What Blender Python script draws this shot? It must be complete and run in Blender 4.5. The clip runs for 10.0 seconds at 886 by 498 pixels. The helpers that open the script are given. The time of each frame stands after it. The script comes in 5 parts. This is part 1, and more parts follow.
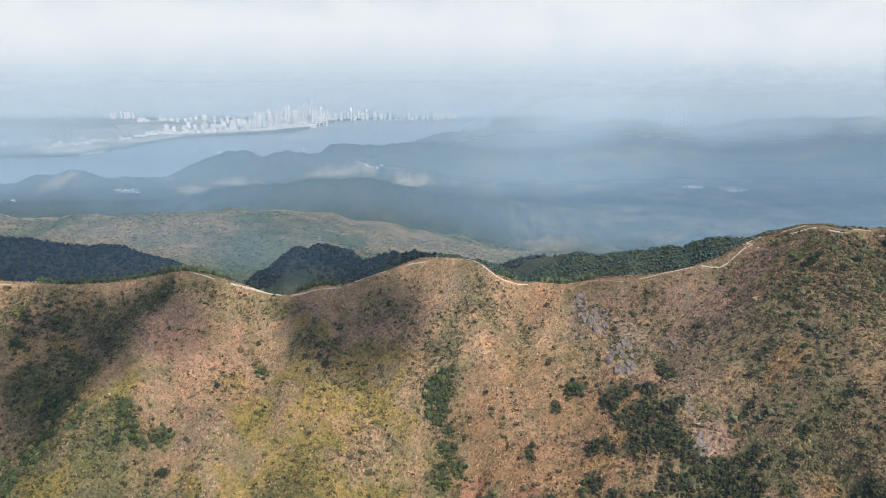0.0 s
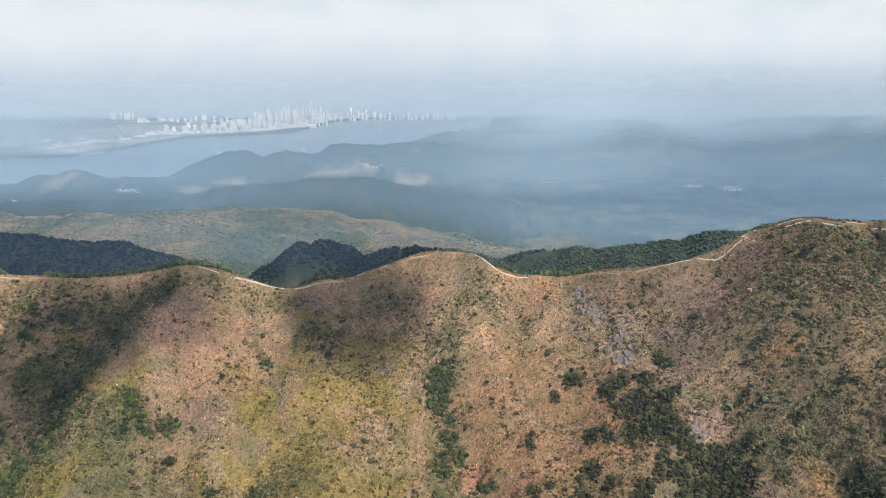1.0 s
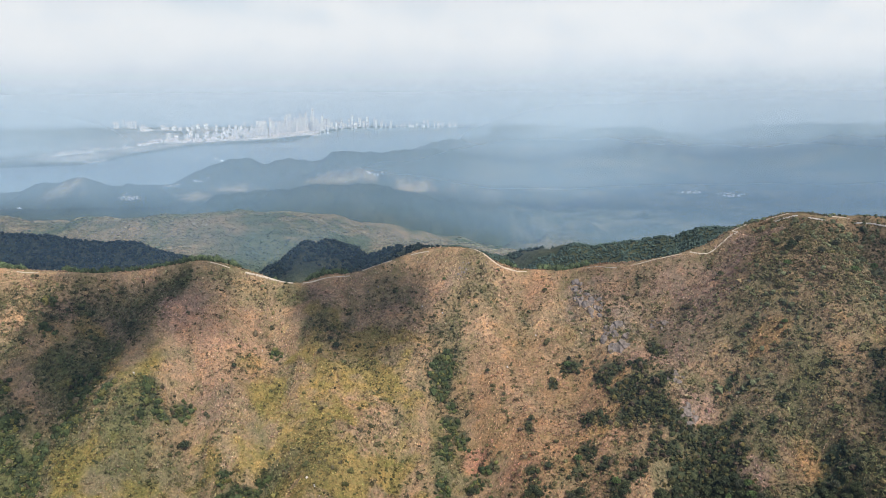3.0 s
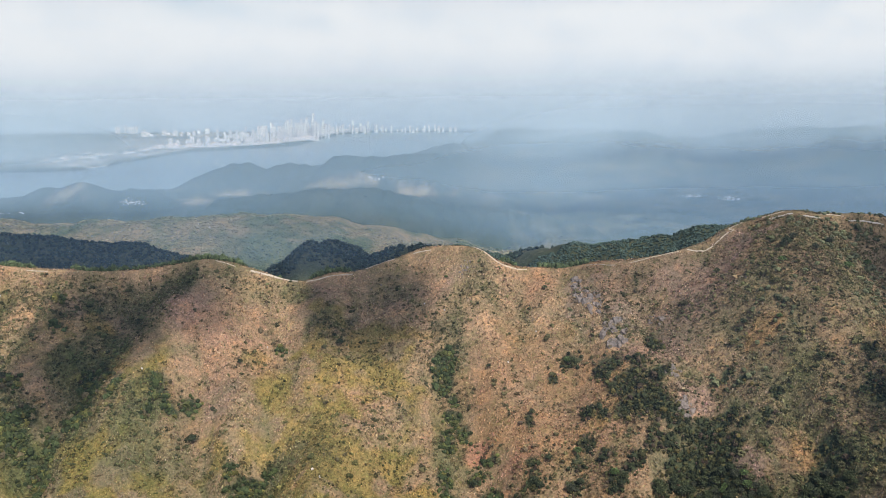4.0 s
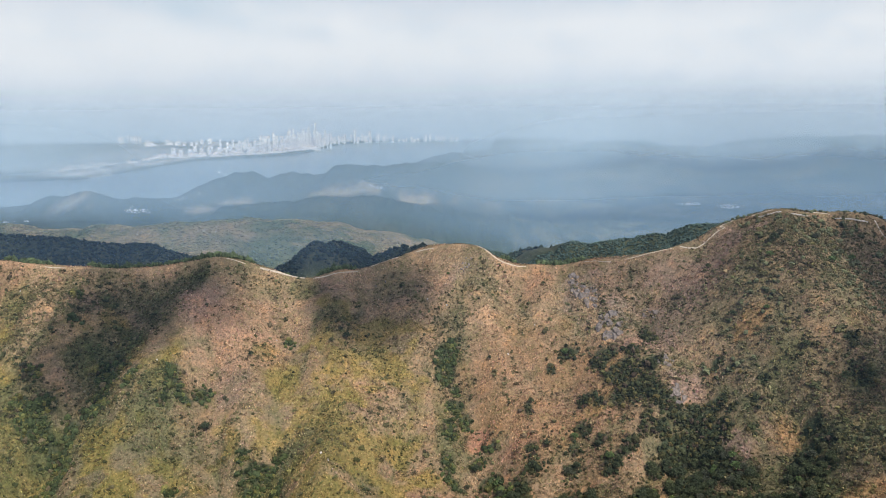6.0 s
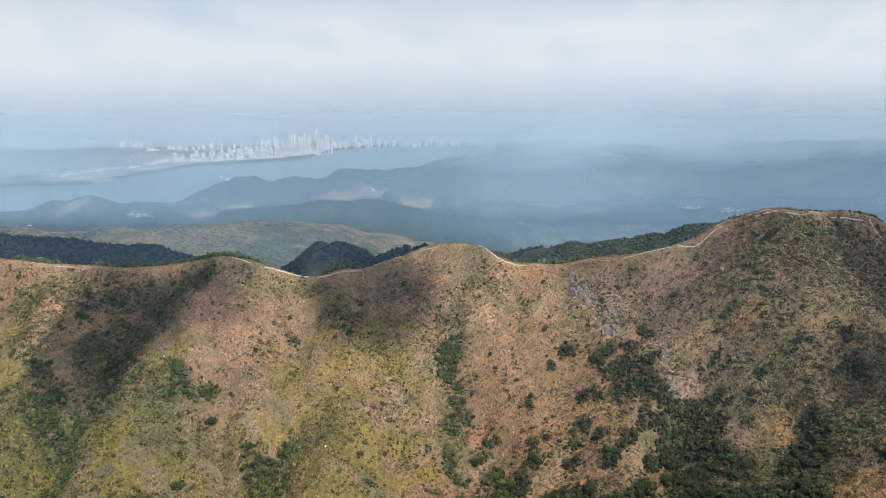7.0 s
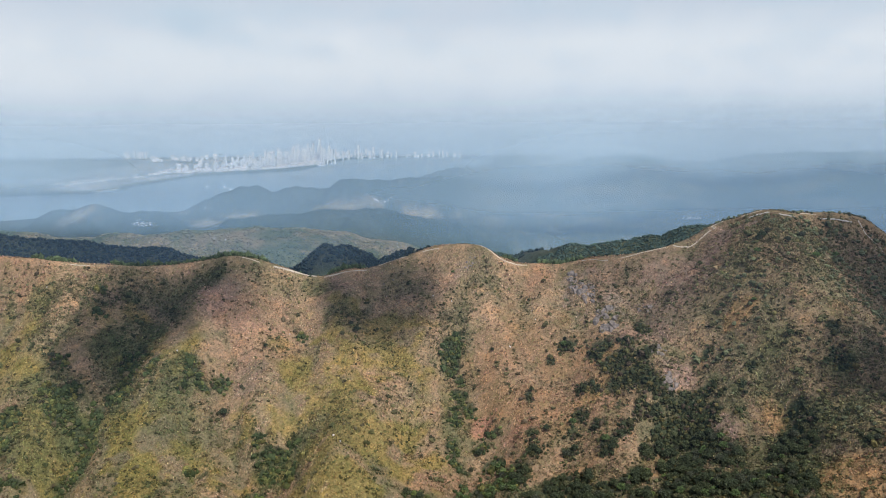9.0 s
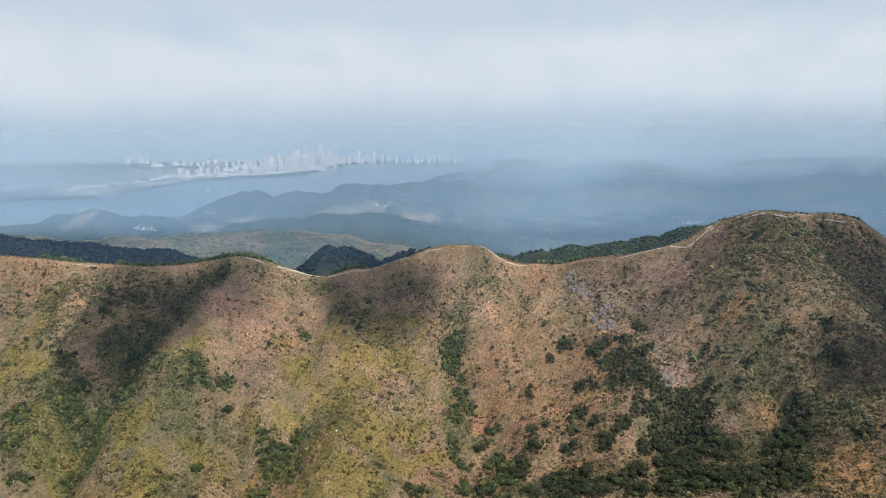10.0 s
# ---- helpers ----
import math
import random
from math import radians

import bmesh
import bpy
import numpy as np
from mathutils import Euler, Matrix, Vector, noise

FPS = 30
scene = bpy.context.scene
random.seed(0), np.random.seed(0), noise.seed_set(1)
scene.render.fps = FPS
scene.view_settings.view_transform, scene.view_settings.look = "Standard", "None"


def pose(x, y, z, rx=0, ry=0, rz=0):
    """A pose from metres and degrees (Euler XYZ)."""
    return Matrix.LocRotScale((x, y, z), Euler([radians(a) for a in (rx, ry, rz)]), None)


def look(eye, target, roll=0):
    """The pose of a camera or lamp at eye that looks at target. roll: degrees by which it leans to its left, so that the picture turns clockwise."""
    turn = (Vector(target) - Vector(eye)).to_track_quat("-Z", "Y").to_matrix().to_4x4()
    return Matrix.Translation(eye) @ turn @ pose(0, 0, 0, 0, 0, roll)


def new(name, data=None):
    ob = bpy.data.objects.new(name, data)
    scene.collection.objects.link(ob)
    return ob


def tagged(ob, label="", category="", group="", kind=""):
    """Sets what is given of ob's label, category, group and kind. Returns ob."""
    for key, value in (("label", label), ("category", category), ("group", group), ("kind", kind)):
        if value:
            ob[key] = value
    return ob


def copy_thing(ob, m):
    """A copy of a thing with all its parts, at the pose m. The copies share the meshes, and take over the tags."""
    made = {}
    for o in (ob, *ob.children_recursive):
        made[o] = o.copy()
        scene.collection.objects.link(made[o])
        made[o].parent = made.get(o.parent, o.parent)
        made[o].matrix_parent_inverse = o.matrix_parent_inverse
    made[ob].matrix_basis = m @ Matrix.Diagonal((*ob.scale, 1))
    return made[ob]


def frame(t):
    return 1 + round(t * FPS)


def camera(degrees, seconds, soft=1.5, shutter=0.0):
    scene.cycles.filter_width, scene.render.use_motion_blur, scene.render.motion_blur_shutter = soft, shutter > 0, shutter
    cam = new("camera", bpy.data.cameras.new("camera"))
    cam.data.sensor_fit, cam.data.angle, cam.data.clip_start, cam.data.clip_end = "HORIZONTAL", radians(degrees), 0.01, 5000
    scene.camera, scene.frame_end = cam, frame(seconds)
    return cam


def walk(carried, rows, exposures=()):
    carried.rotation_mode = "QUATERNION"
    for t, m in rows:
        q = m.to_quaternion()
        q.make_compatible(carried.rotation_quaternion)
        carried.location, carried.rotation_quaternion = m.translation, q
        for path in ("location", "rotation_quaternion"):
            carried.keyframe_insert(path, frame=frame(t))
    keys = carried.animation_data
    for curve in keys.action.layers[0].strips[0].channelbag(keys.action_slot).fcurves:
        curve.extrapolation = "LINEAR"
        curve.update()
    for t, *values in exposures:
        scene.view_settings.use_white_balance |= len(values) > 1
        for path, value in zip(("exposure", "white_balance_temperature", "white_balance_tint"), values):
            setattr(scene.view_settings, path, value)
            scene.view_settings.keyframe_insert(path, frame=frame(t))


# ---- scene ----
cam = camera(60.0, 10.0, soft=0.62)
PATH = [
    (0, (-0.852, -1.818, 539.781), (-0.847, 0.105, 539.231), 0),
    (1, (-1.568, -9.825, 538.081), (-1.562, -7.902, 537.532), -0.1),
    (2.5, (-2.289, -24.475, 536.016), (-2.284, -22.547, 535.482), -0.2),
    (4.5, (-3.579, -43.197, 532.632), (-3.577, -41.263, 532.124), -0.4),
    (5.5, (-3.944, -53.426, 531.205), (-3.943, -51.488, 530.71), -0.4),
    (7.5, (-4.765, -71.152, 528.113), (-4.769, -69.208, 527.643), -0.5),
    (9, (-5.683, -84.782, 525.388), (-5.69, -82.832, 524.941), -0.4),
    (10, (-6.018, -93.425, 523.91), (-6.026, -91.473, 523.477), -0.4),
]
walk(cam, [(t, look(eye, aim, roll)) for t, eye, aim, roll in PATH],
     exposures=((0, -0.01, 6450, 10), (2.5, -0.02, 6480, 10), (5.5, -0.07, 6400, 10), (7.5, -0.13, 6230, 9), (10, -0.2, 6150, 9)))

# ---- sky, sun ----
SUN_ELEV, SUN_AZ = radians(53), radians(-60)   # azimuth from +x towards +y
to_sun = Vector((math.cos(SUN_ELEV) * math.cos(SUN_AZ), math.cos(SUN_ELEV) * math.sin(SUN_AZ), math.sin(SUN_ELEV)))
sun_data = bpy.data.lights.new("sun", "SUN")
sun_data.energy, sun_data.angle, sun_data.color = 4.75, radians(0.53), (1.0, 0.93, 0.81)
sun = new("sun", sun_data)
sun.matrix_world = look(to_sun * 900 + Vector((0, 300, 400)), (0, 300, 400))


def node(tree, kind, at=None, **inputs):
    n = tree.nodes.new(kind)
    for key, value in inputs.items():
        k = int(key[1:]) if key[0] == "i" and key[1:].isdigit() else key.replace("_", " ")
        if isinstance(value, bpy.types.NodeSocket):
            tree.links.new(value, n.inputs[k])
        else:
            n.inputs[k].default_value = value
    return n


def ramp(tree, fac, stops, interpolation="LINEAR"):
    n = tree.nodes.new("ShaderNodeValToRGB")
    n.color_ramp.interpolation = interpolation
    els = n.color_ramp.elements
    while len(els) < len(stops):
        els.new(0.5)
    for e, (p, c) in zip(els, stops):
        e.position, e.color = p, (*c, 1.0) if len(c) == 3 else c
    tree.links.new(fac, n.inputs[0])
    return n.outputs["Color"]


def math_node(tree, op, a, b=0.0, clamp=False):
    n = tree.nodes.new("ShaderNodeMath")
    n.operation, n.use_clamp = op, clamp
    for i, v in enumerate((a, b)):
        if isinstance(v, bpy.types.NodeSocket):
            tree.links.new(v, n.inputs[i])
        else:
            n.inputs[i].default_value = v
    return n.outputs[0]


def mix(tree, fac, a, b, blend="MIX"):
    n = tree.nodes.new("ShaderNodeMix")
    n.data_type, n.blend_type = "RGBA", blend
    for i, v in ((0, fac), (6, a), (7, b)):
        if isinstance(v, bpy.types.NodeSocket):
            tree.links.new(v, n.inputs[i])
        else:
            n.inputs[i].default_value = (*v, 1.0) if isinstance(v, tuple) and len(v) == 3 else v
    return n.outputs[2]


world = bpy.data.worlds.new("sky")
scene.world = world
world.use_nodes = True
wt = world.node_tree
wt.nodes.clear()
sky = wt.nodes.new("ShaderNodeTexSky")
sky.sky_type, sky.sun_disc = "NISHITA", False
sky.sun_elevation, sky.sun_rotation = SUN_ELEV, radians(90) - SUN_AZ
sky.altitude, sky.dust_density = 500, 2.0
tc = wt.nodes.new("ShaderNodeTexCoord")
sep = node(wt, "ShaderNodeSeparateXYZ", Vector=tc.outputs["Generated"])
# broken cloud deck: its underside lies just above the horizon, haze fills the rest down to the sea
stretch = node(wt, "ShaderNodeMapping", Vector=tc.outputs["Generated"], Scale=(3.0, 3.0, 4.5))
puffs = node(wt, "ShaderNodeTexNoise", Vector=stretch.outputs[0], Scale=1.6, Detail=7.0, Roughness=0.55)
wisps = node(wt, "ShaderNodeTexNoise", Vector=stretch.outputs[0], Scale=5.0, Detail=6.0, Roughness=0.6)
edge = math_node(wt, "ADD", sep.outputs["Z"], math_node(wt, "MULTIPLY", math_node(wt, "SUBTRACT", puffs.outputs["Fac"], 0.5), 0.07))
haze = ramp(wt, math_node(wt, "ADD", math_node(wt, "MULTIPLY", edge, 2.0), 0.5), (
    (0.10, (0.22, 0.29, 0.36)), (0.22, (0.46, 0.57, 0.67)), (0.32, (0.64, 0.73, 0.80)), (0.42, (0.76, 0.82, 0.87)),
    (0.49, (0.87, 0.90, 0.92)), (0.57, (0.87, 0.90, 0.92)), (0.66, (0.70, 0.76, 0.83))))
haze = mix(wt, math_node(wt, "MULTIPLY", math_node(wt, "SUBTRACT", wisps.outputs["Fac"], 0.46, True), 1.4, True), haze, (0.62, 0.72, 0.82))
lift = math_node(wt, "MULTIPLY", math_node(wt, "SUBTRACT", sep.outputs["Z"], 0.008), 22.0, True)
rents = node(wt, "ShaderNodeTexNoise", Vector=node(wt, "ShaderNodeMapping", Vector=tc.outputs["Generated"], Scale=(4.0, 4.0, 11.0)).outputs[0], Scale=1.5, Detail=5.0, Roughness=0.5)
haze = mix(wt, math_node(wt, "MULTIPLY", lift, math_node(wt, "MULTIPLY", math_node(wt, "SUBTRACT", rents.outputs["Fac"], 0.47, True), 4.0, True)), haze, (0.64, 0.745, 0.83))
clear = mix(wt, 1.0, sky.outputs[0], (0.15, 0.15, 0.15), "MULTIPLY")
upper = math_node(wt, "MULTIPLY", math_node(wt, "SUBTRACT", sep.outputs["Z"], 0.10), 5.0, True)
gaps = ramp(wt, puffs.outputs["Fac"], ((0.44, (0.03, 0.03, 0.03)), (0.68, (0.40, 0.40, 0.40))))
clear = mix(wt, gaps, clear, (0.80, 0.83, 0.86))
sky_colour = mix(wt, upper, haze, clear)
bg = node(wt, "ShaderNodeBackground", Color=sky_colour, Strength=1.0)
wo = node(wt, "ShaderNodeOutputWorld", Surface=bg.outputs[0])

# ---- the lie of the land (plan in metres, sea at z = 0) ----
def lattice(ix, iy, seed):
    h = (ix.astype(np.int64) * 374761393 + iy.astype(np.int64) * 668265263 + seed * 974634777) & 0xFFFFFFFF
    h = ((h ^ (h >> 13)) * 1274126177) & 0xFFFFFFFF
    return ((h ^ (h >> 16)) & 0xFFFF) / 65535.0


def vnoise(x, y, size, seed=0):
    """Smooth noise, -1 to 1."""
    u, v = x / size, y / size
    i, j = np.floor(u), np.floor(v)
    a, b = u - i, v - j
    a, b = a * a * a * (a * (a * 6 - 15) + 10), b * b * b * (b * (b * 6 - 15) + 10)
    return 2 * ((lattice(i, j, seed) * (1 - a) + lattice(i + 1, j, seed) * a) * (1 - b)
                + (lattice(i, j + 1, seed) * (1 - a) + lattice(i + 1, j + 1, seed) * a) * b) - 1


def fbm(x, y, size, octaves=4, seed=0, gain=0.5):
    total, amp, norm = 0.0, 1.0, 0.0
    for k in range(octaves):
        c, s = math.cos(0.6 * k), math.sin(0.6 * k)
        total = total + amp * vnoise(x * c - y * s, x * s + y * c, size / 2 ** k, seed + 17 * k)
        norm += amp
        amp *= gain
    return total / norm


def smooth_line(points, n=6):
    p = np.array(points, float)
    p = np.vstack([2 * p[0] - p[1], p, 2 * p[-1] - p[-2]])
    out = []
    for k in range(1, len(p) - 2):
        for t in np.arange(n) / n:
            a, b, c, d = p[k - 1:k + 3]
            out.append(0.5 * (2 * b + (c - a) * t + (2 * a - 5 * b + 4 * c - d) * t ** 2 + (3 * b - a - 3 * c + d) * t ** 3))
    return np.array(out + [p[-2]])


def ridge(x, y, line, slope, width, reach=1e9, taper=0.0):
    """Height of a rounded ridge along a line of (x, y, z), falling off to both sides."""
    pts = smooth_line(line, 4)
    box = (x > pts[:, 0].min() - reach) & (x < pts[:, 0].max() + reach) & (y > pts[:, 1].min() - reach) & (y < pts[:, 1].max() + reach)
    out = np.full(x.shape, -500.0)
    if not box.any():
        return out
    qx, qy = x[box], y[box]
    top = np.full(qx.shape, -500.0)
    for a, b in zip(pts[:-1], pts[1:]):
        d = b - a
        t = np.clip(((qx - a[0]) * d[0] + (qy - a[1]) * d[1]) / max(d[0] ** 2 + d[1] ** 2, 1e-9), 0, 1)
        dd = (qx - a[0] - t * d[0]) ** 2 + (qy - a[1] - t * d[1]) ** 2
        top = np.maximum(top, a[2] + t * d[2] - slope * (np.sqrt(dd + width ** 2) - width))
    out[box] = top
    return out


def carve(x, y, line, wide):
    """Depth of a gully along a line of (x, y, depth)."""
    pts = smooth_line(line, 3)
    deep = np.zeros(x.shape)
    for a, b in zip(pts[:-1], pts[1:]):
        d = b - a
        t = np.clip(((x - a[0]) * d[0] + (y - a[1]) * d[1]) / max(d[0] ** 2 + d[1] ** 2, 1e-9), 0, 1)
        dd = (x - a[0] - t * d[0]) ** 2 + (y - a[1] - t * d[1]) ** 2
        deep = np.maximum(deep, (a[2] + t * d[2]) * np.exp(-dd / wide ** 2))
    return deep


CREST = smooth_line([
    (-900, 340, 470), (-620, 360, 440), (-420, 378, 430), (-300, 396, 414), (-275, 400, 411), (-237, 402, 405.5), (-195, 412, 402.5), (-150, 421, 404.5),
    (-122, 421, 400.5), (-94, 421, 392), (-60, 429, 395), (-34, 438, 401.5), (-12, 439, 408.5), (17, 424, 412), (35, 418, 403.3), (60, 416, 399.5),
    (90, 407, 406.5), (127, 398, 414), (150, 400, 420.5), (168, 401, 429.5), (190, 398, 436.5), (212, 395, 438.5), (252, 394, 437.5),
    (275, 390, 424), (310, 376, 394), (420, 350, 372), (620, 340, 350), (900, 330, 330)], 8)

# (line, side slope, rounding, reach)
NEAR_RIDGES = (
    (((-237, 396, 403), (-233, 350, 377), (-228, 295, 347), (-240, 240, 318)), 0.62, 9, 260),
    (((-150, 420, 404), (-164, 345, 368), (-172, 300, 350), (-160, 262, 332), (-165, 225, 315)), 0.60, 9, 260),
    (((-72, 426, 393), (-74, 370, 367), (-62, 312, 346), (-60, 270, 340), (-48, 228, 322)), 0.62, 8, 260),
    (((57, 416, 398), (63, 352, 366), (47, 322, 346), (40, 280, 328)), 0.62, 9, 260),
    (((92, 404, 403), (99, 351, 382), (112, 322, 374), (115, 298, 364), (108, 265, 328)), 0.72, 9, 260),
    (((200, 394, 438), (192, 360, 434), (188, 315, 419), (189, 270, 403), (192, 235, 388), (205, 195, 366)), 0.76, 13, 260),
    (((300, 376, 402), (292, 300, 372), (280, 240, 350), (290, 190, 330)), 0.60, 12, 260),
    (((15, 438, 408), (-5, 500, 394.5), (-42, 545, 380), (-75, 590, 347)), 0.62, 7, 260),
    (((-101, 520, 377), (-101, 538, 383.5), (-88, 620, 362), (-60, 700, 318)), 0.66, 5, 260),
    (((-520, 540, 405), (-420, 565, 393), (-300, 582, 378), (-238, 578, 371), (-200, 568, 342), (-150, 590, 300)), 0.58, 6, 260),
    (((200, 412, 433), (165, 442, 418), (125, 464, 406.5), (92, 484, 398), (55, 530, 379), (20, 600, 340)), 0.62, 7, 260),
)
GULLIES = (   # (line of x, y, depth), width
    (((-3, 385, 2), (-1, 360, 6), (10, 322, 12), (18, 275, 6), (20, 240, 0)), 13),
    (((126, 345, 2), (134, 318, 9), (127, 294, 15), (111, 272, 15), (102, 245, 6)), 16),
    (((152, 330, 1), (160, 300, 7), (158, 262, 6), (150, 236, 4)), 16),
    (((-150, 352, 1), (-139, 332, 8), (-122, 290, 9), (-105, 262, 5)), 11),
    (((-96, 312, 1), (-93, 292, 8), (-92, 270, 13), (-88, 240, 10)), 10),
    (((-194, 360, 1), (-200, 318, 8), (-204, 280, 13), (-204, 240, 9)), 11),
)
FAR_RIDGES = (
    (((-900, 960, 322), (-640, 950, 308), (-538, 940, 312), (-435, 935, 313), (-340, 930, 314), (-263, 930, 322), (-181, 925, 315), (-150, 915, 297), (-120, 910, 289), (-56, 905, 287), (140, 880, 274), (300, 860, 250), (520, 900, 240)), 0.36, 25, 420),
    (((-900, 1830, 20), (-760, 1880, 36), (-680, 1900, 60), (-600, 1900, 93), (-540, 1900, 121), (-490, 1900, 143), (-313, 1900, 173), (-201, 1900, 165), (-90, 1900, 149), (60, 1880, 130), (260, 1850, 95), (600, 1800, 60)), 0.34, 35, 800),
    (((-960, 2880, 5), (-863, 2900, 74), (-740, 2900, 96), (-628, 2900, 86), (-478, 2900, 106), (-350, 2900, 113), (-137, 2900, 108), (13, 2900, 108), (130, 2930, 84), (300, 2980, 60), (420, 3000, 40)), 0.48, 30, 700),
    (((-1700, 2480, 18), (-1443, 2500, 22), (-1351, 2500, 60), (-1259, 2500, 68), (-1200, 2500, 88), (-1093, 2500, 62), (-1020, 2500, 74), (-985, 2500, 8)), 0.55, 20, 500),
    (((60, 3500, 86), (300, 3560, 86), (580, 3600, 86), (740, 3600, 126), (880, 3600, 132), (960, 3600, 114), (1120, 3600, 95), (1330, 3600, 92), (1430, 3600, 122), (1650, 3600, 130), (1870, 3600, 152), (2300, 3600, 150), (3200, 3500, 170)), 0.30, 50, 1800),
)


def front_drop(d):
    return np.where(d < 110, 0.76 * d, 83.6 + 0.50 * (d - 110)) - 3 * np.exp(-(d / 6) ** 2) + 3


def back_drop(d):
    return np.where(d < 160, 0.62 * d, 99 + 0.30 * (d - 160))


def base_land(x, y):
    """Valleys, the coastal plain, the bay and the far shore."""
    z = np.interp(y, [-2000, -300, 100, 260, 620, 800, 1500, 1750, 2400, 2800, 3000, 6500], [180, 150, 200, 235, 262, 232, 100, 72, 12, 6, 5, 5])
    shore = np.interp(x, [-4000, -2600, -1633, -1335, -817, -642, -235, 100], [2900, 3250, 3386, 3990, 4200, 4740, 4985, 5600])
    near_shore = np.interp(x, [-4000, -1700, -1350, -900, -500, 0, 250, 600], [2450, 2600, 2820, 2860, 3050, 3400, 4200, 7000])
    wob = 35 * fbm(x, y, 260, 3, 71)
    bay = np.clip(np.minimum(y - near_shore + wob, shore - y + 0.5 * wob) / 60, -1, 1)
    return np.where(bay > 0, -8 * bay, z - 0 * x) + np.where(bay <= 0, 3 + 0 * x, 0)


def rill_mark(x, y):
    """0 along the bottoms of the small rills that run down the slopes."""
    return np.abs(fbm(x + 0.25 * y + 6 * vnoise(x, y, 30, 2), 0.33 * y - 0.1 * x, 30, 2, 13))


def rills(x, y):
    return 9.0 * (np.sqrt(rill_mark(x, y) ** 2 + 0.006) - 0.25)


# broad hollows and swells of the lower slope: x, y, radii, rise
SWELLS = ((168, 258, 36, 42, -17), (132, 244, 24, 30, -9), (-150, 288, 30, 26, -9), (58, 338, 22, 22, -4), (-3, 362, 16, 18, 5), (150, 312, 26, 24, 5), (-117, 361, 20, 20, -4))


def land(x, y, fine=True):
    x, y = np.asarray(x, float), np.asarray(y, float)
    cy, cz = np.interp(x, CREST[:, 0], CREST[:, 1]), np.interp(x, CREST[:, 0], CREST[:, 2])
    d = cy - y
    main = cz - np.where(d > 0, front_drop(np.abs(d)), back_drop(np.abs(d)))
    s = 3.5
    layers = [main] + [ridge(x, y, *r) for r in NEAR_RIDGES]
    top = np.maximum.reduce(layers)
    near = top + s * np.log(sum(np.exp(np.clip((a - top) / s, -40, 0)) for a in layers)) - 1.0
    for line, wide in GULLIES:
        near = near - carve(x, y, line, wide)
    for sx, sy, rx, ry, rise in SWELLS:
        near = near + rise * np.exp(-((x - sx) / rx) ** 2 - ((y - sy) / ry) ** 2)
    far = base_land(x, y)
    s = 4.0
    for r in FAR_RIDGES:
        h = ridge(x, y, *r)
        m = np.maximum(far, h)
        far = np.where(h > -400, m + s * np.log(np.exp(np.clip((far - m) / s, -40, 0)) + np.exp(np.clip((h - m) / s, -40, 0))) * np.clip((m + 2) / 30, 0, 1), far)
    far = far + np.where(far > 12, np.clip((far - 12) / 60, 0, 1) * np.clip((y - 700) / 500, 0.25, 1) * (12 * fbm(x, y, 230, 4, 5) + 24 * (0.35 - np.abs(fbm(x, y, 420, 3, 15))) + 34 * (0.3 - np.abs(fbm(x, y, 130, 3, 19))) + 7 * fbm(x, y, 40, 2, 29)), 0)
    far = far + np.where((y > 3200) & (far > 40), np.clip((far - 40) / 50, 0, 1) * (11 * fbm(x, y, 90, 4, 33, 0.6)), 0)
    far = far + np.where((y > 1500) & (far > 25), np.clip((far - 25) / 40, 0, 1) * (13 * fbm(x, y, 120, 3, 35, 0.6) + 5 * fbm(x, y, 45, 2, 39)), 0)
    m = np.maximum(near, far)
    z = m + 6 * np.log(np.exp(np.clip((near - m) / 6, -40, 0)) + np.exp(np.clip((far - m) / 6, -40, 0))) * (m > 10)
    # gullies and hummocks on the hillsides, calmer along the crest
    away = np.clip(np.abs(d) / 30, 0.12, 1) * np.clip((900 - y) / 300, 0.25, 1) * (z > 15)
    z = z + away * (2.0 * fbm(x, y * 0.6, 34, 3, 11) + rills(x, y) + 1.1 * fbm(x, y, 9, 2, 23))
    if fine:
        z = z + 0.35 * vnoise(x, y, 2.6, 31) * (z > 15) * (np.abs(d) > 3)
    return z


def crest_y(x):
    return np.interp(x, CREST[:, 0], CREST[:, 1])

# ---- materials ----
def material(name, rough=0.9, spec=0.2):
    m = bpy.data.materials.new(name)
    m.use_nodes = True
    t = m.node_tree
    b = t.nodes["Principled BSDF"]
    b.inputs["Roughness"].default_value, b.inputs["Specular IOR Level"].default_value = rough, spec
    return m, t, b


def bump(t, b, height, strength, distance):
    n = node(t, "ShaderNodeBump", Strength=strength, Distance=distance, Height=height)
    t.links.new(n.outputs[0], b.inputs["Normal"])


